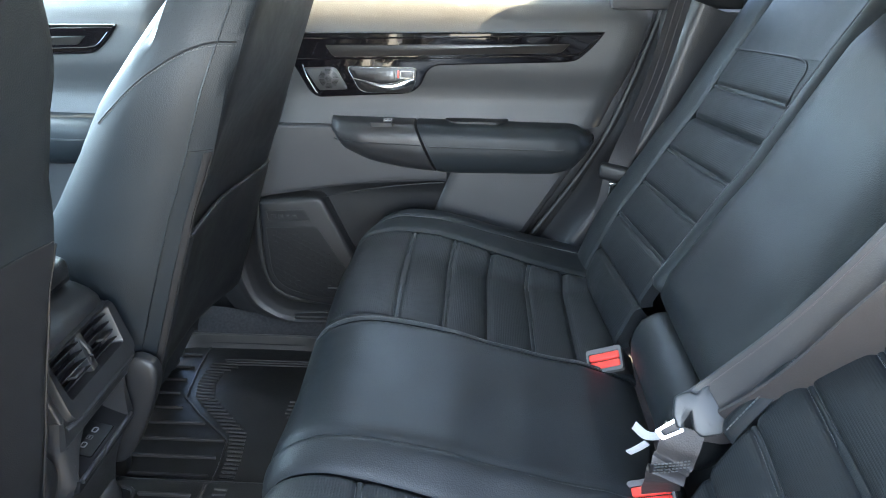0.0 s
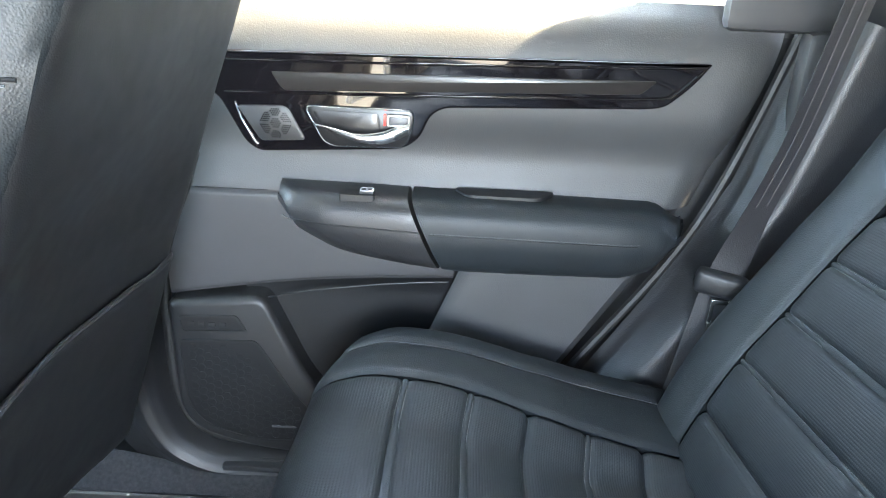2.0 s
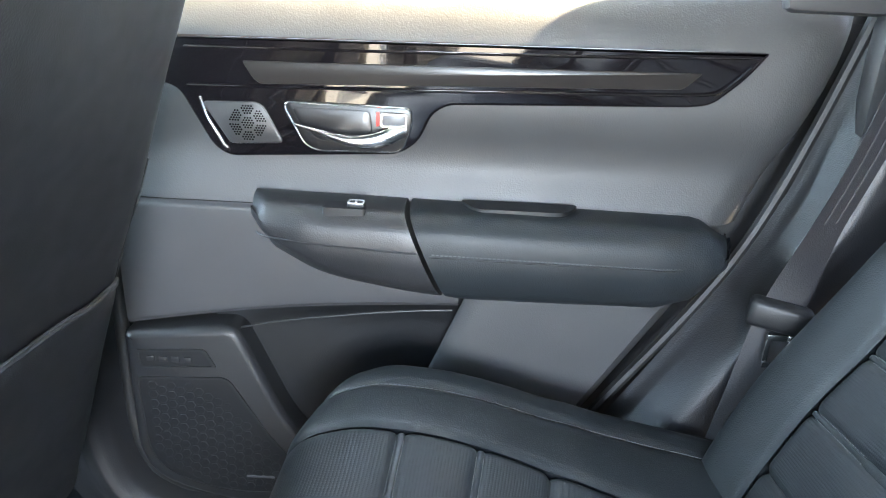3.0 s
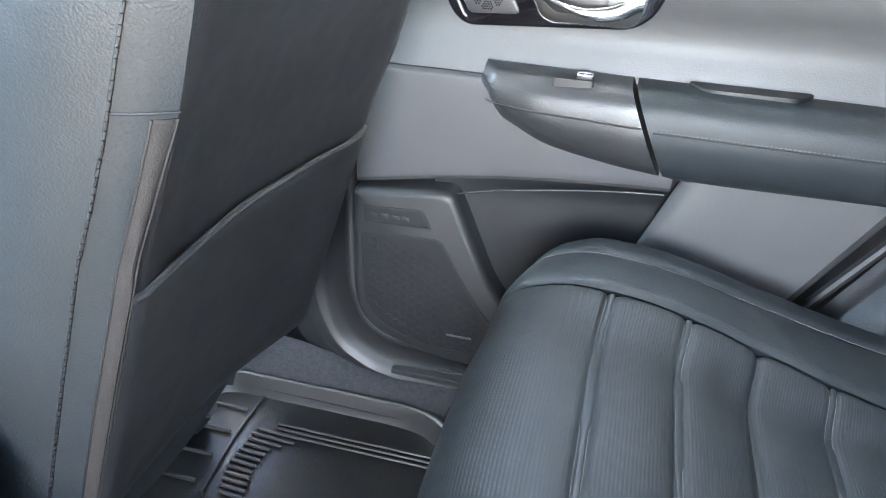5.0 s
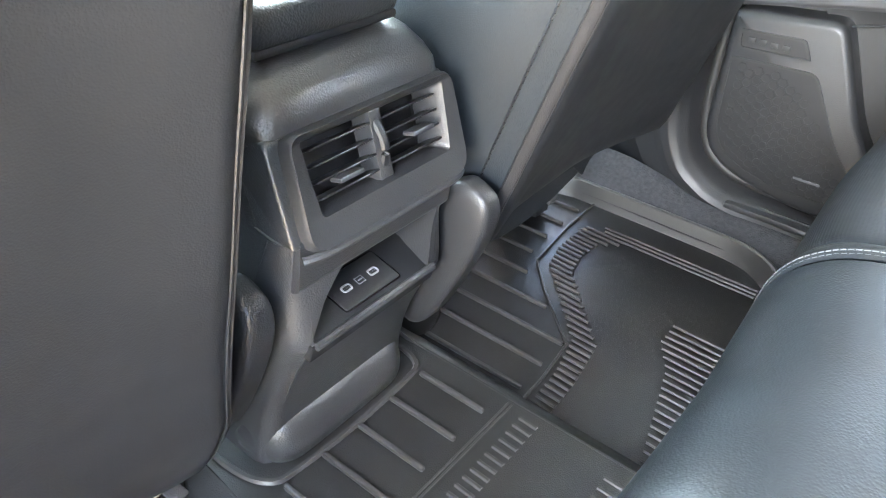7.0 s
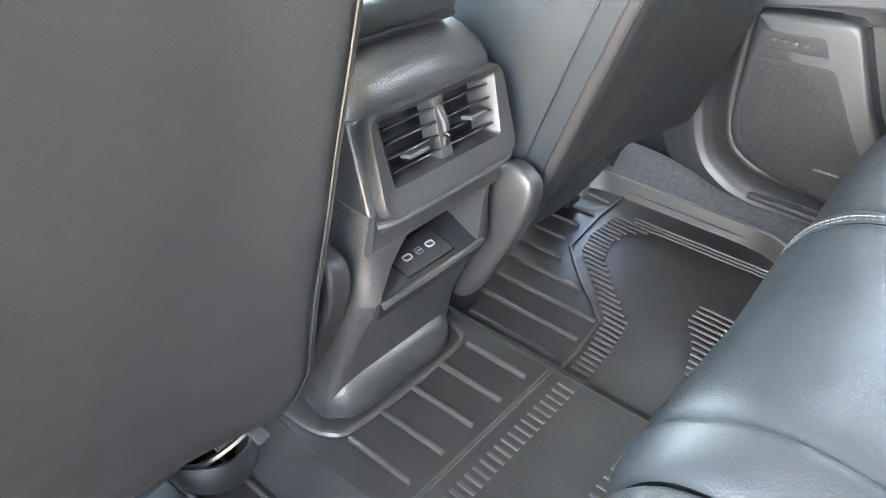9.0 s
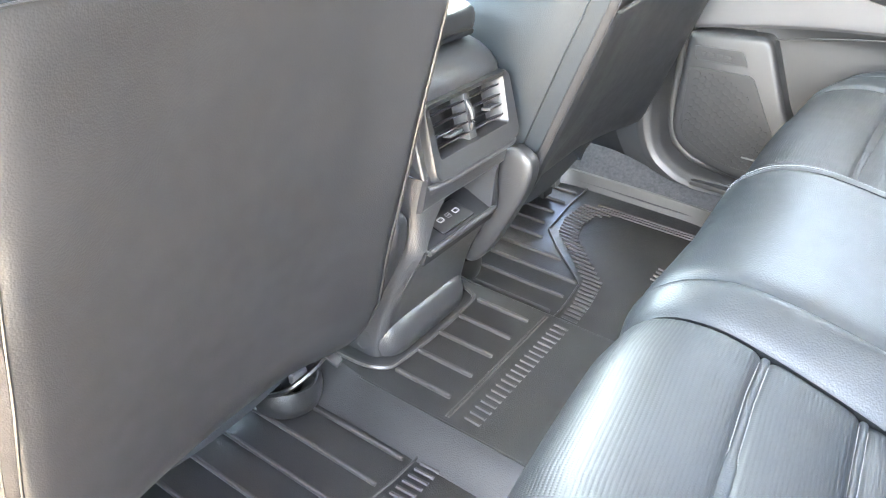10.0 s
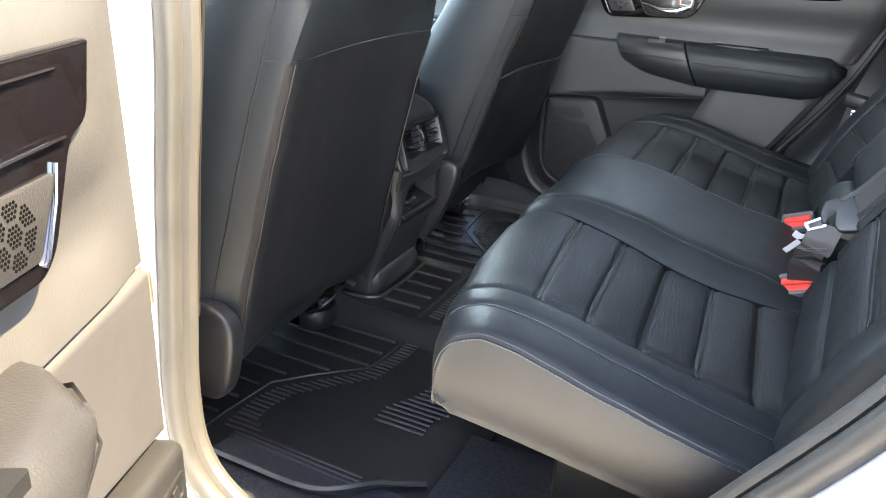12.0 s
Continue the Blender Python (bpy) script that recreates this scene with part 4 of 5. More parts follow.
tag2 = spline([(0.430, -0.118, 0.345), (0.438, -0.126, 0.358), (0.447, -0.132, 0.372)], 10)
part("tag", ribbon(tag2, [(0.8, -0.2, -0.3)] * 10, 0.009, 0.0008), TAGWHITE, mid, "small white cloth tag")
short = spline([(0.480, -0.156, 0.415), (0.474, -0.164, 0.392), (0.470, -0.166, 0.375), (0.464, -0.172, 0.368), (0.468, -0.158, 0.357), (0.463, -0.166, 0.349), (0.462, -0.160, 0.335), (0.466, -0.150, 0.315)], 40)
part("short_webbing", ribbon(short, [(0.92, -0.10, 0.30)] * 40, 0.046, 0.002), WEBBROWN, mid, "folded dark webbing")
for k in range(4):
    z = 0.374 - 0.0042 * k
    part("stitching", stitches([(0.444 + 0.044 * t, -0.1745 - 0.006 * t, z + 0.013 * t) for t in lin(0, 1, 14)], 0.0042, 0.0026, 0.0009), THREAD, mid)


# ---- front seats ----
def front_seat(sg, rear_zs, rear_xs, z_low, label, pocket):
    """A front seat: sg -1 the driver's, +1 the passenger's. rear_xs: the rear edge of the backrest over rear_zs."""
    def rear_x(z):
        return float(np.interp(z, rear_zs, rear_xs))
    def deep(z):
        return float(np.interp(z, [0.12, 0.3, 0.5, 0.7, 0.85, 1.05], [0.19, 0.215, 0.225, 0.180, 0.125, 0.10]))
    top_z = 0.637 if not pocket else 0.93
    zip_z = 0.637
    seat = thing("front_seat", (-0.55, 0.375 * sg, 0.0), label, "car seat", "front seats")
    def section(z):
        """The outline of the backrest at one height; it tapers to the shoulders and is hollow at the back."""
        r, d = rear_x(z), deep(z)
        tp = smooth01((z - 0.70) / 0.32)
        low = smooth01((0.215 - z) / 0.11)
        k = 1 - smooth01((z - 0.60) / 0.14)
        yi = 0.138 + 0.060 * tp + 0.030 * low
        if sg < 0:
            yi = 0.030 * low + float(np.interp(z, [0.62, 0.70, 0.76, 0.82, 0.86, 0.90, 0.95, 1.05], [0.138, 0.156, 0.172, 0.182, 0.202, 0.230, 0.262, 0.29]))
        zo = float(np.interp(z, [0.16, 0.64, 0.80], [0.604, 0.576, 0.560])) - 0.030 * tp - 0.010 * low
        so = zo + float(np.interp(z, [0.25, 0.64], [0.034, 0.022]))
        yo = so + 0.018
        hol = 0.030 * k
        pts = [(r - 0.115, yi - 0.006), (r - 0.066, yi + 0.002), (r - 0.034, yi + 0.014), (r - 0.010, yi + 0.026), (r, yi + 0.034), (r + 0.002 - 0.35 * hol, yi + 0.062), (r + 0.004 - hol * 0.8, yi + 0.12), (r + 0.008 - hol, (yi + zo) / 2), (r + 0.010 - hol * 0.7, zo - 0.12), (r + 0.012 - 0.25 * hol, zo - 0.040), (r + 0.010, zo), (r - 0.004, zo + 0.012), (r - 0.030, so), (r - 0.075, yo), (r - d * 0.75, yo), (r - d, yo - 0.025), (r - d * 0.92, yo - 0.09), (r - d * 0.62, (yi + yo) / 2 + 0.08), (r - d * 0.62, (yi + yo) / 2 - 0.08), (r - d * 0.92, yi + 0.09), (r - d, yi + 0.025), (r - d * 0.8, yi - 0.004)]
        c = spline(pts + [pts[0]], 97)[:-1]
        return np.array([(p[0], p[1] * sg, z) for p in c]), zo, so, yi
    zs = lin(z_low, 0.26, 12) + lin(0.275, 1.0, 44) + [1.02, 1.04, 1.05]
    loops = [section(z)[0] for z in zs]
    m = loops[-1].mean(axis=0)
    for k, f in ((-2, 0.97), (-1, 0.88)):
        loops[k] = loops[k] * f + m * (1 - f) * np.array([1, 1, 0]) + loops[k] * np.array([0, 0, 1 - f])
    rest = part("backrest", loft(loops), LEATHER, seat, "black leather backrest")
    memo = {}
    def face(z, y, off):
        """A point of the backrest's rear at height z, y across, off proud of it."""
        z = round(max(z, z_low), 4)
        if z not in memo:
            c = section(z)[0]
            rear = c[c[:, 0] > rear_x(z) - 0.075]
            order = np.argsort(rear[:, 1] * sg)
            memo[z] = (rear[order][:, 1] * sg, rear[order][:, 0])
        ys, xs = memo[z]
        return (float(np.interp(y, ys, xs)) + off, y * sg, z - off * 0.3)
    def zin(z):
        return section(z)[3] + 0.034
    def zout(z):
        return section(z)[1]
    edges = {}
    def panel(u, v, z0=z_low + 0.004, z1=top_z):
        low = z0 + 0.012 * math.sin(math.pi * v)
        z = low + u * (z1 - low)
        zr = round(z, 4)
        if zr not in edges:
            edges[zr] = (zin(z), zout(z))
        y0, y1 = edges[zr]
        y = y0 + v * (y1 - y0)
        e = min(1, 20 * (1 - u) + 0.1, 16 * u + 0.3) ** 0.5 * min(1, 18 * v + 0.1, 18 * (1 - v) + 0.1) ** 0.5
        dent = 0.0011 * noise.noise(Vector((y * 9, z * 7, sg * 3.0)))
        return face(z, y, -0.0015 + 0.005 * e + dent)
    vs = packed(0, 1, 26, 0.05)
    if not pocket:
        part("back_panel", shell(panel, packed(0, 1, 44, 0.04), vs, -0.006 * sg), BACKVINYL, seat, "plain dark vinyl back panel")
    else:
        part("back_panel", shell(lambda u, v: panel(u, v, 0.44, top_z), packed(0, 1, 30, 0.05), vs, -0.006 * sg), BACKVINYL, seat, "plain dark vinyl back panel")
        def flap(u, v):
            p = panel(u, v, z_low + 0.004, 0.496)
            k = (0.012 * smooth01(u * 1.6) + 0.0035 * noise.noise(Vector((u * 3, v * 4, 2.0)))) * min(1, 6 * v, 6 * (1 - v)) + 0.003
            return (p[0] + k, p[1], p[2])
        pouch = part("map_pocket", shell(flap, packed(0, 1, 30, 0.04), vs, -0.006 * sg), BACKVINYL, seat, "dark map pocket")
        part("pocket_hem", tube([flap(1.0, v) for v in lin(0.0, 1, 40)], 0.0036, 8), BACKVINYL, pouch)
    # zip tapes beside the panel
    for rule, side in ((zin, -1), (zout, 1)):
        line = [(z, rule(z)) for z in lin(z_low + 0.004, zip_z - 0.004, 60)]
        def tape(u, v):
            z, y = line[min(59, int(round(u * 59)))]
            return face(z, y + side * (0.0005 + 0.0085 * v), 0.0022 - 0.0014 * (2 * v - 1) ** 2)
        part("zip_strip", shell(tape, lin(0, 1, 60), lin(0, 1, 6), -0.002 * sg * side), ZIP, seat, "woven zip tape")
        part("zip_groove", tube([face(z, y + side * 0.0005, 0.0014) for z, y in line], 0.0012, 6), DARKPL, seat)
        part("zip_groove", tube([face(z, y + side * 0.0092, 0.0008) for z, y in line], 0.0010, 6), DARKPL, seat)
    # stitched seams along both bolsters
    inner = [face(z, section(z)[3] + 0.0140, 0.0006) for z in lin(z_low + 0.05, 0.95, 70)]
    outer = [face(z, section(z)[2], 0.0006) for z in lin(z_low + 0.07, 0.95, 70)]
    for row, s in ((inner, -1), (outer, 1)):
        part("seam_groove", tube(row, 0.0014, 6), DARKPL, rest)
        part("stitching", stitches([(p[0] + 0.0012, p[1] + 0.0014 * sg * s, p[2]) for p in row], 0.0065, 0.0040, 0.0011), DARKPL, rest)
    if pocket:
        row = [face(zip_z, y, 0.0012) for y in lin(zin(zip_z) - 0.020, zin(zip_z), 12)]
    else:
        row = [face(zip_z, y, 0.0012) for y in lin(zin(zip_z) - 0.020, section(zip_z)[2], 40)]
    part("seam_groove", tube(row, 0.0010, 6), DARKPL, seat)
    # shoulder seam on the inner side
    arc = spline([(-0.300, 0.680), (-0.286, 0.693), (-0.235, 0.738), (-0.194, 0.766), (-0.160, 0.783), (-0.128, 0.791), (-0.100, 0.790)], 70)
    seam = []
    for x, z in arc:
        c, _, _, yi = section(z)
        c = c[c[:, 1] * sg < yi + 0.030]
        c = c[np.argsort(c[:, 0])]
        x = x + rear_x(0.70) + 0.126
        seam.append((x, float(np.interp(x, c[:, 0], c[:, 1])) - 0.0010 * sg, z))
    seam = spline(seam[::6] + [seam[-1]], 70)
    part("seam_groove", tube(seam, 0.0016, 6), DARKPL, rest)
    if sg > 0:
        part("stitching", stitches([(p[0] - 0.001, p[1] - 0.0006 * sg, p[2] - 0.004) for p in seam], 0.0055, 0.0038, 0.0009), THREAD, rest)
    # seat cushion, recliner covers, rails
    def pan(u, v):
        x = -0.92 + u * 0.56
        y = 0.14 + v * 0.47
        z = 0.335 + 0.020 * math.cos(2 * math.pi * (v - 0.5) * 1.0) * -1 - 0.10 * smooth01((0.12 - u) / 0.12) - 0.05 * smooth01((0.06 - v) / 0.06) - 0.05 * smooth01((v - 0.94) / 0.06) - 0.05 * u
        return (x, y * sg, z)
    part("seat_cushion", shell(pan, lin(0, 1, 30), packed(0, 1, 24, 0.06), 0.16 * sg), LEATHER, seat, "black leather seat cushion")
    row = [pan(u, 0.2) for u in lin(0.1, 0.9, 30)]
    part("seam_groove", tube([(p[0], p[1], p[2] + 0.0004) for p in row], 0.0018, 6), DARKPL, seat)
    dx = 0.0 if sg > 0 else -0.040
    for yy, cx, cz, hl, hw, tilt, half in ((0.636, -0.342, 0.194, 0.086, 0.062, 12, 0.022), (0.126, -0.332 + dx, 0.202, 0.112, 0.036, 24, 0.019)):
        if sg > 0 and yy > 0.5:
            continue
        cov, ct, st = [], math.cos(radians(tilt)), math.sin(radians(tilt))
        for t in lin(-1, 1, 18):
            k = max(0.10, 1 - abs(t) ** 6) ** 0.5
            pw = lambda q: math.copysign(abs(q) ** 0.66, q)
            cov.append([(cx + hw * k * pw(math.cos(g)) * ct + hl * k * pw(math.sin(g)) * st, (yy + t * half) * sg, cz - hw * k * pw(math.cos(g)) * st + hl * k * pw(math.sin(g)) * ct) for g in np.linspace(0, 2 * math.pi, 32, endpoint=False)])
        part("recliner_cover", loft(cov), DARKGREY, seat, "dark plastic recliner cover")
    def skirt(u, v):
        y = 0.19 + u * 0.36
        z = z_low + 0.022 - 0.040 * v
        return (rear_x(z_low) - 0.008 - 0.065 * v - 0.03 * math.sin(math.pi * v), y * sg, z + 0.008 * math.sin(u * 9) - 0.016 * math.exp(-((u - 0.12) / 0.1) ** 2))
    part("lower_skirt", shell(skirt, lin(0, 1, 24), lin(0, 1, 10), 0.004 * sg), DARKPL, seat, "loose dark fabric skirt")
    if sg < 0:
        part("skirt_clip", rbox((rear_x(z_low) + 0.030, 0.205 * sg, z_low + 0.008), (0.020, 0.016, 0.004), 0.0015, 2, Euler((0.1, 0.5, 0.2)).to_matrix()), DARKGREY, seat, "dark plastic skirt clip")
    part("harness", tube(spline([(-0.40, 0.155 * sg, 0.150), (-0.385, 0.185 * sg, 0.098), (-0.405, 0.235 * sg, 0.060), (-0.44, 0.25 * sg, 0.035)], 20), 0.0035, 6), VENTBLACK, seat, "black wiring loom")
    for yy in (0.20, 0.55):
        part("rail", rbox((-0.70, yy * sg, 0.025), (0.52, 0.040, 0.035), 0.004), DARKPL, seat)
        part("rail_bracket", rbox((-0.470, yy * sg, 0.080), (0.05, 0.022, 0.11), 0.006), DARKPL, seat)
        part("rail_clip", rbox((-0.428, yy * sg, 0.046), (0.012, 0.026, 0.018), 0.003), GREYPL, seat)
    part("frame_tube", tube([(-0.45, 0.18 * sg, 0.125), (-0.45, 0.57 * sg, 0.115)], 0.012, 8), DARKPL, seat)
    return seat


front_seat(-1, [0.100, 0.115, 0.130, 0.150, 0.175, 0.206, 0.252, 0.298, 0.344, 0.390, 0.436, 0.482, 0.528, 0.574, 0.620, 0.72, 0.85, 1.05], [-0.400, -0.370, -0.350, -0.330, -0.316, -0.307, -0.300, -0.291, -0.280, -0.269, -0.259, -0.248, -0.236, -0.225, -0.211, -0.183, -0.135, -0.060], 0.108, "driver's seat, black leather with a plain vinyl back", False)
front_seat(1, [0.190, 0.205, 0.225, 0.252, 0.296, 0.343, 0.389, 0.435, 0.482, 0.530, 0.574, 0.620, 0.72, 0.85, 1.05], [-0.322, -0.305, -0.297, -0.289, -0.274, -0.259, -0.244, -0.229, -0.213, -0.197, -0.178, -0.160, -0.125, -0.073, 0.000], 0.196, "front passenger seat, black leather with a map pocket", True)

# ---- centre console ----
con = thing("centre_console", (-0.5, 0.0, 0.0), "black centre console with rear air vents and charging ports", "console")


def con_loop(x_rear, z, w, r=0.03, front=-0.80):
    o = rounded([(x_rear, 0.003 - w), (x_rear, 0.003 + w), (front, 0.003 + w), (front, 0.003 - w)], [r, r, 0.01, 0.01], 8)
    return [(a, b, z) for a, b in o]


low = [(-0.366, 0.02, 0.108), (-0.364, 0.05, 0.106), (-0.360, 0.085, 0.104), (-0.352, 0.12, 0.101), (-0.340, 0.155, 0.099), (-0.324, 0.192, 0.098), (-0.310, 0.220, 0.098), (-0.306, 0.227, 0.097), (-0.316, 0.2295, 0.094)]
part("console_base", loft([con_loop(x, z, w, 0.022) for x, z, w in low]), CONSOLE, con)
roll = []
for t in lin(0, 1, 48):
    y = -0.105 + 0.212 * t
    e = abs(2 * t - 1)
    k = max(0.1, 1 - e ** 10) ** 0.5
    xb = -0.370 - 0.030 * e ** 8
    roll.append([(xb + 0.026 * k * math.cos(g), y, 0.060 + (0.036 * k) * math.sin(g)) for g in np.linspace(0, 2 * math.pi, 22, endpoint=False)])
part("foot_roll", loft(roll), CONSOLE, con, "rounded grained roll at the console's foot")
part("console_back_wall", rbox((-0.430, 0.003, 0.29), (0.140, 0.196, 0.16), 0.004), DARKPL, con)
# cheeks beside the port recess; the one on the driver's side is the wider
CHEEK = rounded([(-0.48, 0.110), (-0.3575, 0.110), (-0.338, 0.160), (-0.322, 0.196), (-0.304, 0.228), (-0.309, 0.285), (-0.297, 0.345), (-0.48, 0.345)], [0.004, 0.02, 0.03, 0.02, 0.008, 0.02, 0.004, 0.004], 6)


def cheek(y_in_low, y_in_top, y_out):
    """A cheek whose inner edge leans: one loop on its outer and inner side."""
    lo_ = [(a, y_out - math.copysign(0.017, y_out), b) for a, b in CHEEK]
    md_ = [(a, y_out, b) if a < -0.45 else (a - 0.026, y_out, b) for a, b in CHEEK]
    me_ = [(a, y_out - math.copysign(0.005, y_out), b) if a < -0.45 else (a - 0.009, y_out - math.copysign(0.005, y_out), b) for a, b in CHEEK]
    def inner_y(b):
        return y_in_low + (y_in_top - y_in_low) * smooth01((b - 0.225) / 0.11)
    hi_ = [(a, inner_y(b), b) for a, b in CHEEK]
    return loft([md_, me_, lo_, hi_])


part("console_cheek", cheek(-0.084, -0.022, -0.098), CONSOLE, con)
part("console_cheek", cheek(0.070, 0.090, 0.104), CONSOLE, con)
part("console_apron", prism(rounded([(-0.40, 0.288), (-0.312, 0.288), (-0.306, 0.293), (-0.300, 0.342), (-0.40, 0.342)], [0.002, 0.004, 0.006, 0.002, 0.002], 5), lambda a, b, d: (a, d, b), -0.092, 0.098), CONSOLE, con, "apron under the air vent")
top = [(-0.312, 0.330, 0.098, 0.018), (-0.306, 0.338, 0.103, 0.02), (-0.330, 0.342, 0.103, 0.02), (-0.345, 0.38, 0.104, 0.022), (-0.345, 0.402, 0.105, 0.026), (-0.330, 0.411, 0.106, 0.030), (-0.323, 0.418, 0.1065, 0.032), (-0.3235, 0.428, 0.106, 0.036), (-0.329, 0.440, 0.103, 0.044), (-0.338, 0.450, 0.098, 0.05), (-0.350, 0.457, 0.091, 0.052), (-0.366, 0.4625, 0.084, 0.05), (-0.40, 0.466, 0.078, 0.05)]
part("console_top", loft([con_loop(x, z, w, r) for x, z, w, r in top]), CONSOLE, con)
for q in (-1, 1):
    part("vent_cheek", prism(rounded([(-0.40, 0.336), (-0.300, 0.336), (-0.326, 0.418), (-0.40, 0.418)], 0.004), lambda a, b, d: (a, d, b), 0.003 + 0.086 * q, 0.003 + 0.1015 * q, 0.004, 3), CONSOLE, con)
lid = []
for t, k in ((0.470, 0.975), (0.473, 0.992), (0.480, 1.0), (0.489, 0.998), (0.496, 0.985), (0.500, 0.955), (0.502, 0.85)):
    o = rounded([(-0.350, -0.082), (-0.350, 0.083), (-0.72, 0.083), (-0.72, -0.082)], [0.022] * 4, 7)
    lid.append([(-0.535 + (a + 0.535) * k, b * k, t) for a, b in o])
lidt = thing("armrest_lid", (-0.53, 0, 0.465), "black padded armrest lid on the console", "armrest")
part("pad", loft(lid), LIDPAD, lidt, "padded black lid cover")
part("lid_base", rbox((-0.545, -0.001, 0.4675), (0.385, 0.150, 0.008), 0.003), DARKPL, lidt, "dark plastic lid underside")
# vent bezel: plane through its lower and upper edge
V0, V1 = Vector((-0.297, 0, 0.338)), Vector((-0.322, 0, 0.422))
VU = (V1 - V0).normalized()
VN = Vector((VU.z, 0, -VU.x))


def VP(a, b, d):
    p = V0 + VU * b + VN * d
    return (p.x, a * 0.93 + 0.008, p.z)


bo = rounded([(-0.106, -0.008), (0.106, -0.008), (0.102, 0.086), (-0.102, 0.086)], [0.02, 0.02, 0.014, 0.014], 7)
bi = rounded([(-0.076, 0.022), (0.076, 0.022), (0.080, 0.074), (-0.080, 0.074)], [0.005, 0.005, 0.004, 0.004], 7)
bez = thing("air_vent", (-0.30, 0, 0.34), "rear air vent with black slats and two tabs", "air vent")
mo = [(a * 0.975, 0.039 + (b - 0.039) * 0.96) for a, b in bo]
mi = [(a * 1.10, 0.048 + (b - 0.048) * 1.20) for a, b in bi]
part("bezel", loft([[VP(a, b, d) for a, b in o] for o, d in ((bo, -0.032), (bo, 0.003), (mo, 0.0075), (mi, 0.0045), (bi, -0.010), (bi, -0.026))], caps=False), DARKGREY, bez, "dark plastic vent frame")
part("bezel_lip", tube([VP(a, -0.011, 0.004 - 0.010 * (abs(a) / 0.106) ** 8) for a in lin(-0.106, 0.106, 30)], 0.0038, 8), CONSOLE, bez)
part("duct", prism(bi, VP, -0.05, -0.030), VENTBLACK, bez, "dark duct")
for k in range(4):
    b = 0.0285 + k * 0.0130
    for s0, s1 in ((-0.078, -0.008), (0.008, 0.078)):
        rot = Matrix((Vector((0, 1, 0)), VU, VN)).transposed()
        c = Vector(VP((s0 + s1) / 2, b, -0.007))
        part("slat", rbox(c, ((s1 - s0) * 0.93, 0.0020, 0.018), 0.0009, 2, rot @ Euler((radians(-12), 0, 0)).to_matrix()), VENTBLACK, bez)
divider = part("divider", prism(rounded([(-0.0085, 0.020), (0.0085, 0.020), (0.0075, 0.078), (-0.0075, 0.078)], 0.002), VP, -0.02, 0.001, 0.0015), CONSOLE, bez)
part("dial", tube([VP(0.0, 0.032 + 0.0045 * i, -0.001 + 0.006 * math.sin(math.pi * i / 8)) for i in range(9)], 0.0042, 8, flat=0.8), DARKPL, divider)
for a in (-0.048, 0.046):
    rot = Matrix((Vector((0, 1, 0)), VU, VN)).transposed()
    part("tab", rbox(Vector(VP(a, 0.0475 if a > 0 else 0.0400, 0.004)), (0.026, 0.0045, 0.014), 0.0015, 2, rot), CONSOLE, bez)
# charging ports on a sloping ledge
U0, U1 = Vector((-0.305, 0, 0.2300)), Vector((-0.358, 0, 0.2435))
UU = (U1 - U0).normalized()
UN = Vector((UU.z, 0, -UU.x))


def UP(a, b, d):
    p = U0 + UU * b + UN * d
    return (p.x, a * 0.93 + 0.008, p.z)


part("port_ledge", prism(rounded([(-0.100, -0.002), (0.080, -0.002), (0.088, 0.060), (-0.096, 0.060)], 0.003), UP, -0.02, 0.0), DARKPL, con)
part("ledge_lip", tube([UP(a, -0.003 + 0.0, 0.0008) for a in lin(-0.096, 0.072, 20)], 0.0042, 8), CONSOLE, con)
def UQ(a, b, d):
    return UP(a * 0.90 - 0.006, (b - 0.006) * 1.04 + 0.0085, d)


usb = thing("usb_panel", tuple(U0), "small dark panel with two charging ports", "charging port")
part("plate", prism(rounded([(-0.043, 0.006), (0.043, 0.006), (0.043, 0.044), (-0.043, 0.044)], 0.004), UQ, -0.002, 0.0022, 0.001), DARKPL, usb)
part("plate_gap", ring(rounded([(-0.0445, 0.0045), (0.0445, 0.0045), (0.0445, 0.0455), (-0.0445, 0.0455)], 0.005), rounded([(-0.043, 0.006), (0.043, 0.006), (0.043, 0.044), (-0.043, 0.044)], 0.004), UQ, -0.001, 0.0008), PIANO, usb)
for a in (-0.021, 0.021):
    so = rounded([(a - 0.0072, 0.0205), (a + 0.0072, 0.0205), (a + 0.0072, 0.0285), (a - 0.0072, 0.0285)], 0.004)
    si = rounded([(a - 0.0054, 0.0222), (a + 0.0054, 0.0222), (a + 0.0054, 0.0268), (a - 0.0054, 0.0268)], 0.0023)
    part("port_rim", ring(so, si, UQ, 0.001, 0.0030), GREYRIM, usb, "pale outlined port")
    part("port_tongue", rbox(Vector(UQ(a, 0.0245, 0.0024)), (0.0010, 0.007, 0.0010), 0.0003), CHROME, usb)
part("port_mark", ring(rounded([(-0.0055, 0.0205), (0.0055, 0.0205), (0.0055, 0.0285), (-0.0055, 0.0285)], 0.001), rounded([(-0.0047, 0.0213), (0.0047, 0.0213), (0.0047, 0.0277), (-0.0047, 0.0277)], 0.001), UQ, 0.002, 0.0026), GREYPL, usb)
part("port_mark", rbox(Vector(UQ(0, 0.0245, 0.0026)), (0.001, 0.005, 0.002), 0.0003), GREYPL, usb)

# ---- rubber floor mats ----
RIM = spline([(-0.478, 0.560), (-0.480, 0.600), (-0.470, 0.634), (-0.440, 0.648), (-0.40, 0.650), (-0.25, 0.651), (-0.15, 0.648), (-0.105, 0.628), (-0.06, 0.58), (0.0, 0.54)], 60)


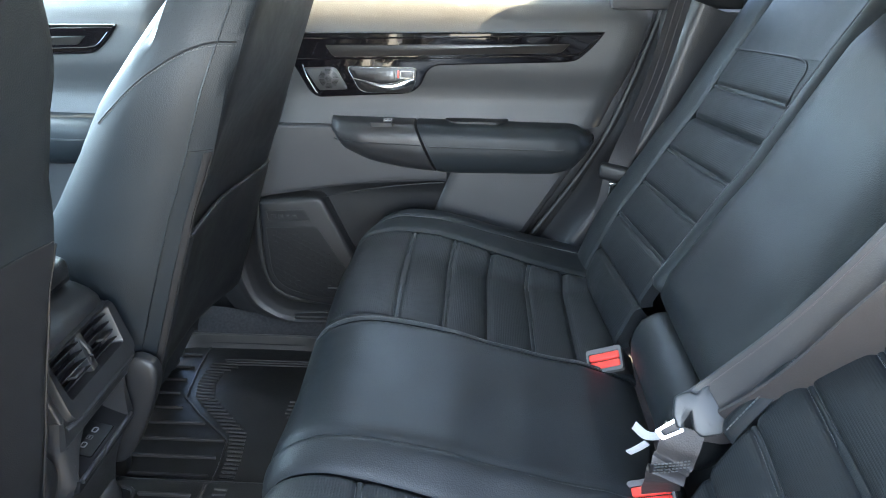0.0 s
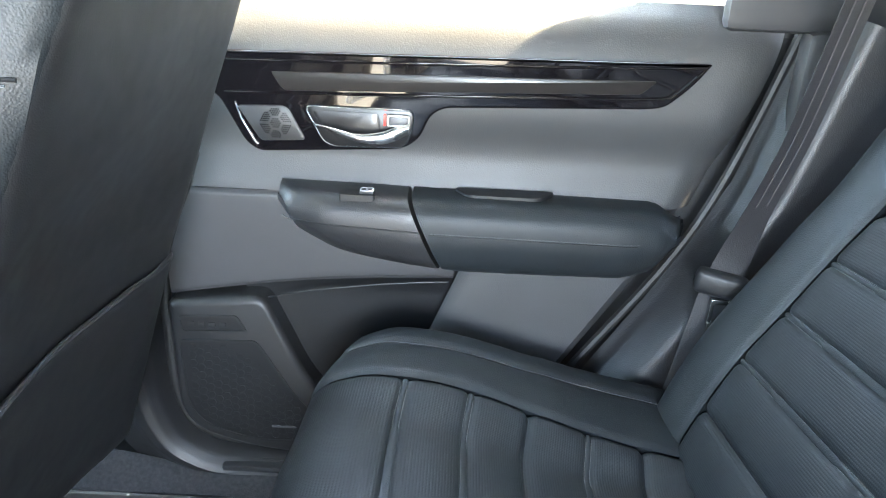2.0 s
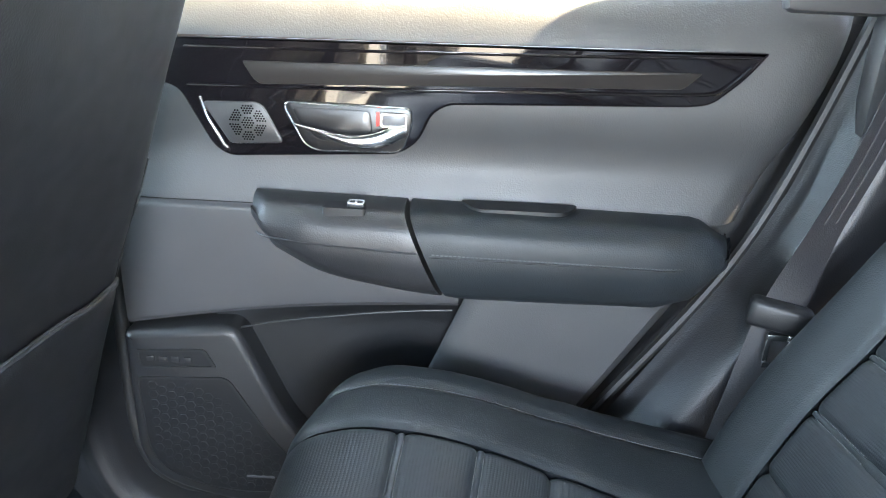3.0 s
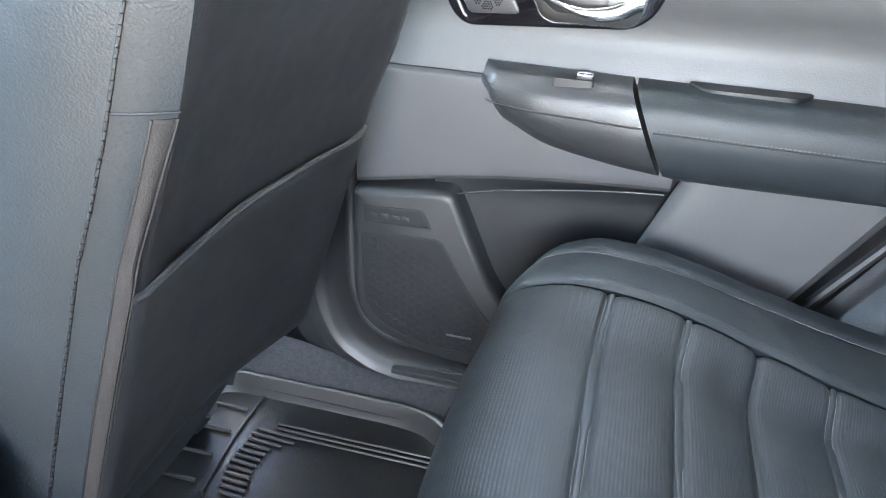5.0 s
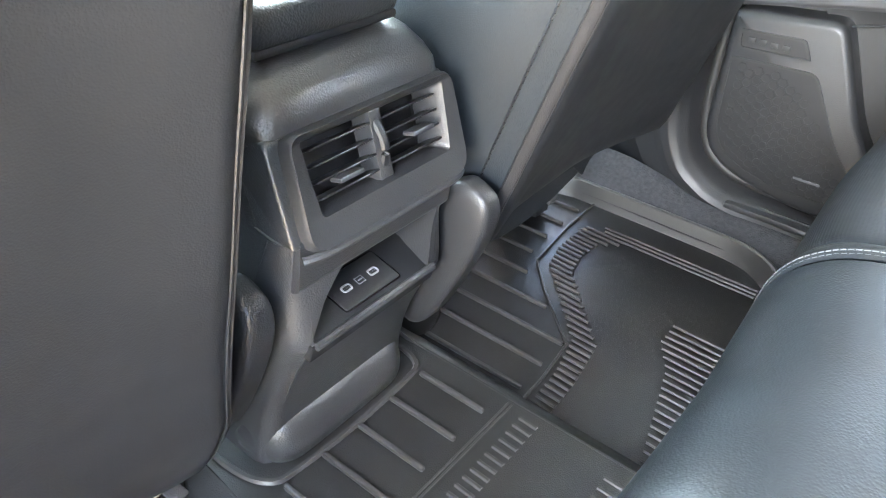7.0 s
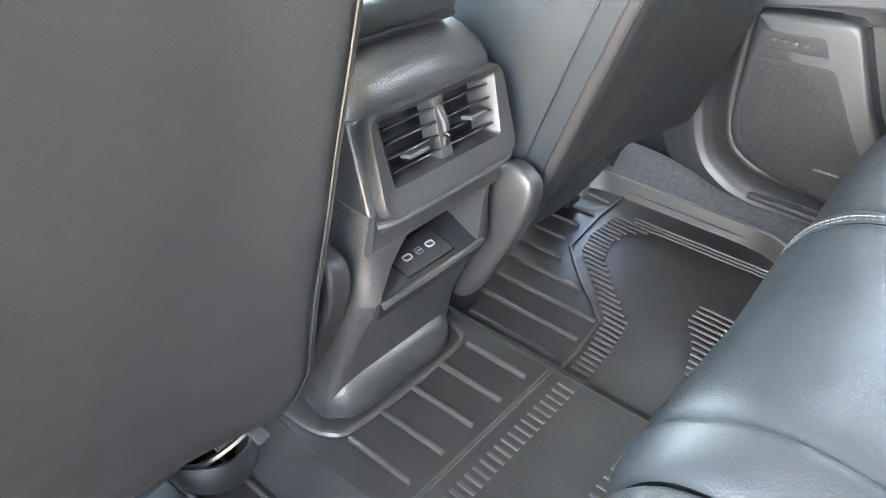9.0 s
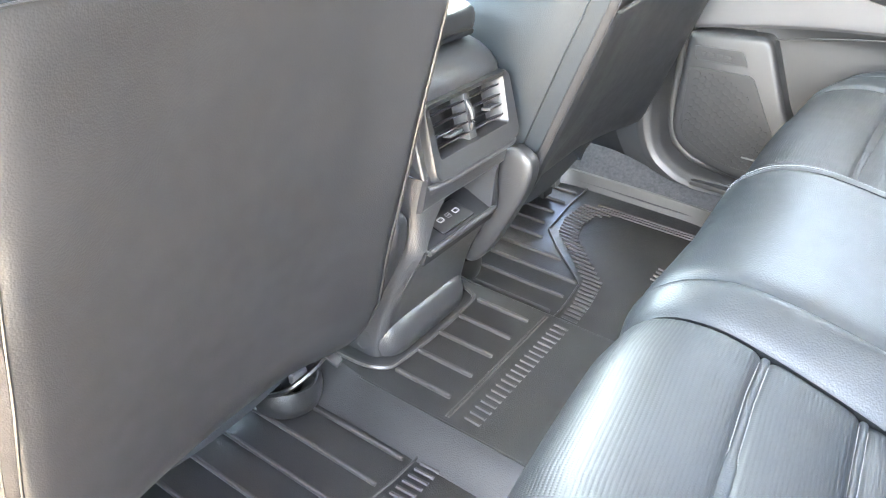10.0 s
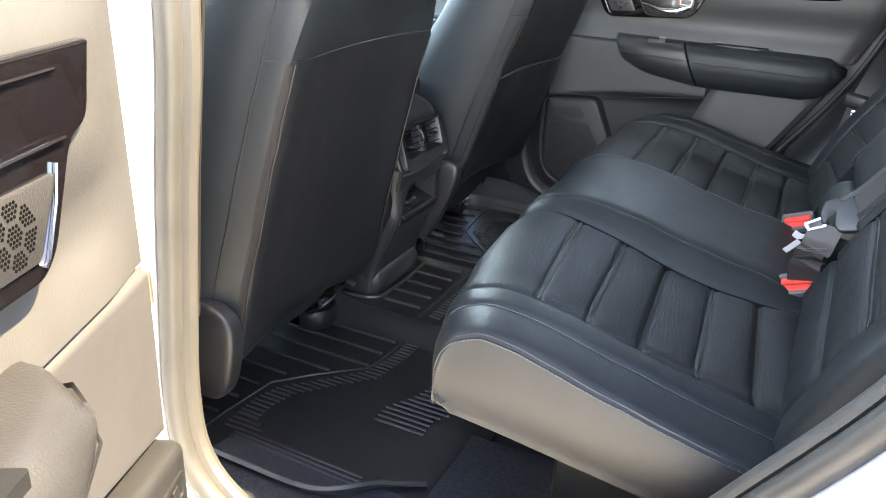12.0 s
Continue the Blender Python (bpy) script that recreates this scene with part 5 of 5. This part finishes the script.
def mat_side(sg, label):
    m = thing("floor_mat", (-0.25, 0.4 * sg, 0.0), label, "floor mat", "rear floor mats")
    inner = rounded([(-0.56, 0.155), (-0.56, 0.66), (-0.10, 0.66), (0.05, 0.55), (0.05, 0.155)], [0.02, 0.03, 0.08, 0.05, 0.02], 6)
    flatten = lambda a, b, d: (a, b * sg, d)
    part("tray", prism(inner, flatten, -0.010, -0.002, 0.002), RUBBER, m)
    # raised outer rim
    def rim(u, v):
        p = RIM
        q = p[min(59, int(round(u * 59)))]
        g = p[min(59, int(round(u * 59)) + 1)] - p[max(0, int(round(u * 59)) - 1)]
        n = np.array([-g[1], g[0]]) / np.linalg.norm(g)
        w = [(0.0, -0.002), (0.003, 0.003), (0.008, 0.018), (0.012, 0.028), (0.016, 0.030), (0.022, 0.027)]
        o, z = (np.interp(v * 5, range(6), [a[k] for a in w]) for k in (0, 1))
        return (q[0] + n[0] * o, (q[1] + n[1] * o) * sg, z * (1 - 0.5 * smooth01((u - 0.75) / 0.25)))
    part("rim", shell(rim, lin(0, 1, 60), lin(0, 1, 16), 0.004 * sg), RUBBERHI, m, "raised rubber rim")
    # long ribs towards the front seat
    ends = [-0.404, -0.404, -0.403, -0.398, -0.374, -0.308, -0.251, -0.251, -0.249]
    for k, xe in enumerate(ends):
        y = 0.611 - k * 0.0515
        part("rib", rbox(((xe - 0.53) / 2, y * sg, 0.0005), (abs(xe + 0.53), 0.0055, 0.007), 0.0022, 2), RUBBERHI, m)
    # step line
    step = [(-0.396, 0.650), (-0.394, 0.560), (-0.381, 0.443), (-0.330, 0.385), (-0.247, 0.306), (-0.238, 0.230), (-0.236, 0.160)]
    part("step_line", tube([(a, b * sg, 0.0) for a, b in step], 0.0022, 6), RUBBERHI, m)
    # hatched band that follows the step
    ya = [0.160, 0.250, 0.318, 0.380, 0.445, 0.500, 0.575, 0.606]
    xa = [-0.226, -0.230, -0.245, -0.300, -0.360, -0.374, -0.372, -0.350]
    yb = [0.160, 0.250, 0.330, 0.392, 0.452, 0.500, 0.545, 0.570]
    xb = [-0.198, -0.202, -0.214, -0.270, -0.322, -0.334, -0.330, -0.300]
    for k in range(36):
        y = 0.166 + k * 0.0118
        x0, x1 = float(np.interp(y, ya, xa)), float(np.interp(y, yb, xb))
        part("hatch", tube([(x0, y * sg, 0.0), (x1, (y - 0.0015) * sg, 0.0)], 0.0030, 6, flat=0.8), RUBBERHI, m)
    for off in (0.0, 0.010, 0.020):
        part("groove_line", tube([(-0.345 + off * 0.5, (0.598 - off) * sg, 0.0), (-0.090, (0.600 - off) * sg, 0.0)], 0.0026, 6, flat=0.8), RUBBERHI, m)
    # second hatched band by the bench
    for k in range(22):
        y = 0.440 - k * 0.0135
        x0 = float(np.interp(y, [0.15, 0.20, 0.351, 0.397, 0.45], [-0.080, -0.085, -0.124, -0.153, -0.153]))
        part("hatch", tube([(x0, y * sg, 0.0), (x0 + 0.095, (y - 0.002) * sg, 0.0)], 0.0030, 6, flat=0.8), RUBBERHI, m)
    # raised side next to the tunnel
    def flank(u, v):
        x = -0.44 + u * 0.47
        w = [(0.190, -0.002), (0.182, 0.004), (0.158, 0.027), (0.142, 0.037)]
        y, z = (np.interp(v * 3, range(4), [a[k] for a in w]) for k in (0, 1))
        return (x, y * sg, z + 0.008 * smooth01((-0.36 - x) / 0.06) * v)
    part("tunnel_flank", shell(flank, lin(0, 1, 30), lin(0, 1, 12), -0.004 * sg), RUBBER, m)
    # notch round the seat rail
    part("rail_notch", tube([(-0.452 + 0.050 * math.sin(g), (0.205 + 0.046 * math.cos(g)) * sg, 0.022) for g in np.linspace(0, math.pi, 18)], 0.0055, 10, flat=4.0), RUBBER, m)
    part("rail_hole", prism(rounded([(-0.50, 0.163), (-0.50, 0.247), (-0.425, 0.247), (-0.406, 0.205), (-0.425, 0.163)], 0.015), flatten, -0.004, 0.0025), HOLE, m, "dark plate painting the shaded hole round the seat rail")
    return m


mat_side(1, "black ribbed rubber floor mat with raised rim")
mat_side(-1, "black ribbed rubber floor mat with raised rim")
hump = thing("tunnel_mat", (-0.25, 0.0, 0.0), "black ribbed rubber mat over the floor tunnel", "floor mat", "rear floor mats")


def hump_top(u, v):
    x = -0.46 + u * 0.52
    y = -0.145 + v * 0.290
    return (x, y, 0.0385 - 0.002 * (2 * v - 1) ** 8)


part("tray", shell(hump_top, lin(0, 1, 24), lin(0, 1, 24), 0.012), RUBBER, hump)
for k in range(5):
    y = 0.104 - k * 0.0523
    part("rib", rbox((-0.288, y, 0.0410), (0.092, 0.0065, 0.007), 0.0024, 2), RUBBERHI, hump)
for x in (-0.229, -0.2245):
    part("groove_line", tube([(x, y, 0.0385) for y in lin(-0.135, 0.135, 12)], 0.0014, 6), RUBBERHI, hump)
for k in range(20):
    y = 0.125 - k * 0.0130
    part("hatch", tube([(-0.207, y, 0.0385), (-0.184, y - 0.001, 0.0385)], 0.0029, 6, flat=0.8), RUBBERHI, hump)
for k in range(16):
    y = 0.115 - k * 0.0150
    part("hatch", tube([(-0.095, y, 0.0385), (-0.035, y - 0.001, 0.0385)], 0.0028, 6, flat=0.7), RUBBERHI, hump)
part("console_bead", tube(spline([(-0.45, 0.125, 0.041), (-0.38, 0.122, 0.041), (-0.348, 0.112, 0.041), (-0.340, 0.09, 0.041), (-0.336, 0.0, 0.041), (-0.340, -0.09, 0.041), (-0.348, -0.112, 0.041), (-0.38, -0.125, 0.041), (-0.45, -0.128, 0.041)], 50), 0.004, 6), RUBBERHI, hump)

# ---- near side: aperture, seal, white body, pillar trim ----
APER = [(-0.205, 1.06), (-0.212, 0.71), (-0.241, 0.488), (-0.262, 0.300), (-0.271, 0.186), (-0.262, 0.095), (-0.215, 0.038), (-0.13, 0.012), (0.10, 0.010), (0.22, 0.055), (0.33, 0.19), (0.43, 0.345), (0.515, 0.490), (0.585, 0.66), (0.615, 0.80), (0.585, 0.95), (0.50, 1.06)]
AP = spline(APER, 120)
APN = []
for i in range(120):
    d = AP[min(i + 1, 119)] - AP[max(i - 1, 0)]
    d /= np.linalg.norm(d)
    APN.append((d[1], -d[0]))


def rim_at(i, out, y):
    """A point off the aperture's edge: out > 0 away from the opening."""
    return (AP[i][0] + APN[i][0] * out, y, AP[i][1] + APN[i][1] * out)


def body_rim(u, v):
    i = min(119, int(round(u * 119)))
    w = [(0.030, -0.735), (0.034, -0.770), (0.040, -0.792), (0.052, -0.800), (0.070, -0.806), (0.082, -0.830), (0.094, -0.868), (0.120, -0.888), (0.20, -0.900), (0.40, -0.905)]
    o, y = (np.interp(v * 9, range(10), [a[k] for a in w]) for k in (0, 1))
    return rim_at(i, o, y)


tagged(part("body_frame_near", shell(body_rim, lin(0, 1, 120), lin(0, 1, 37), -0.004), WHITEPAINT), "white painted body round the open rear doorway", "car body", kind="structure")
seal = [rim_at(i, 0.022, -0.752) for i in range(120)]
tagged(part("door_seal_near", tube(seal, 0.0155, 12, up=(0, 1, 0)), SUNSEAL), "dark rubber seal round the open doorway", "door seal", kind="structure")


def near_trim(u, v):
    i = min(119, int(round(u * 119)))
    w = [(0.010, -0.744), (0.002, -0.738), (0.000, -0.728), (0.006, -0.718), (0.022, -0.710), (0.060, -0.704), (0.10, -0.700), (0.16, -0.695)]
    o, y = (np.interp(v * 7, range(8), [a[k] for a in w]) for k in (0, 1))
    return rim_at(i, o * (1.0 if i < 56 else 0.55), y)


tagged(part("pillar_trim_near", shell(near_trim, lin(0, 1, 120), lin(0, 1, 29), 0.005), SUNPILLAR), "grained plastic trim round the open doorway", "pillar trim", kind="structure")

IN_EDGE = [(0.30, -0.388), (0.40, -0.362), (0.63, -0.300), (1.06, -0.235)]


# strip on the pillar's shaded inner side, shade painted by its dark material
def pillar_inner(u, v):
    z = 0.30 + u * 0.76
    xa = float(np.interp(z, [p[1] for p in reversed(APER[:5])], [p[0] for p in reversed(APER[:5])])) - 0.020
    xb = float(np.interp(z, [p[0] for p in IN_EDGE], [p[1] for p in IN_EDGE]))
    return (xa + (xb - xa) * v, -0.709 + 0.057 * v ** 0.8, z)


tagged(part("pillar_inner_near", shell(pillar_inner, lin(0, 1, 40), packed(0, 1, 8, 0.1), 0.006), PILLARIN), "scuffed inner pillar trim beside the driver's seat, its shade in the colour", "pillar trim", kind="structure")


def near_sill(u, v):
    x = -0.34 + u * 0.78
    y = -0.735 + v * 0.15
    z_in = 0.16 * smooth01((x - 0.10) / 0.40)
    z_out = float(np.interp(x, [-0.34, 0.10, 0.22, 0.33, 0.44], [0.030, 0.018, 0.050, 0.170, 0.310]))
    return (x, y, z_in + (z_out - z_in) * (1 - smooth01(v * 1.1)))


tagged(part("sill_carpet_near", shell(near_sill, lin(0, 1, 30), lin(0, 1, 12), 0.008), CARPET), "grey speckled sill carpet in the doorway", "carpet", kind="structure")


def under_carpet(u, v):
    x = 0.02 + u * 0.50
    y = -0.700 + v * 0.30
    return (x, y, 0.005 + 0.16 * smooth01((x - 0.10) / 0.40))


tagged(part("wheel_arch_carpet", shell(under_carpet, lin(0, 1, 20), lin(0, 1, 12), 0.008), CARPET), "grey speckled carpet below the bench", "carpet", kind="structure")
check = thing("door_check_strap", (-0.19, -0.86, 0.43), "zinc door check strap at the hinge pillar", "door check")
part("strap", rbox((-0.158, -0.893, 0.447), (0.090, 0.008, 0.024), 0.003, 2, Euler((0, 0.0, -0.75)).to_matrix()), STEEL, check)
part("pin", tube([(-0.175, -0.878, 0.428), (-0.175, -0.878, 0.466)], 0.007, 8), STEEL, check)
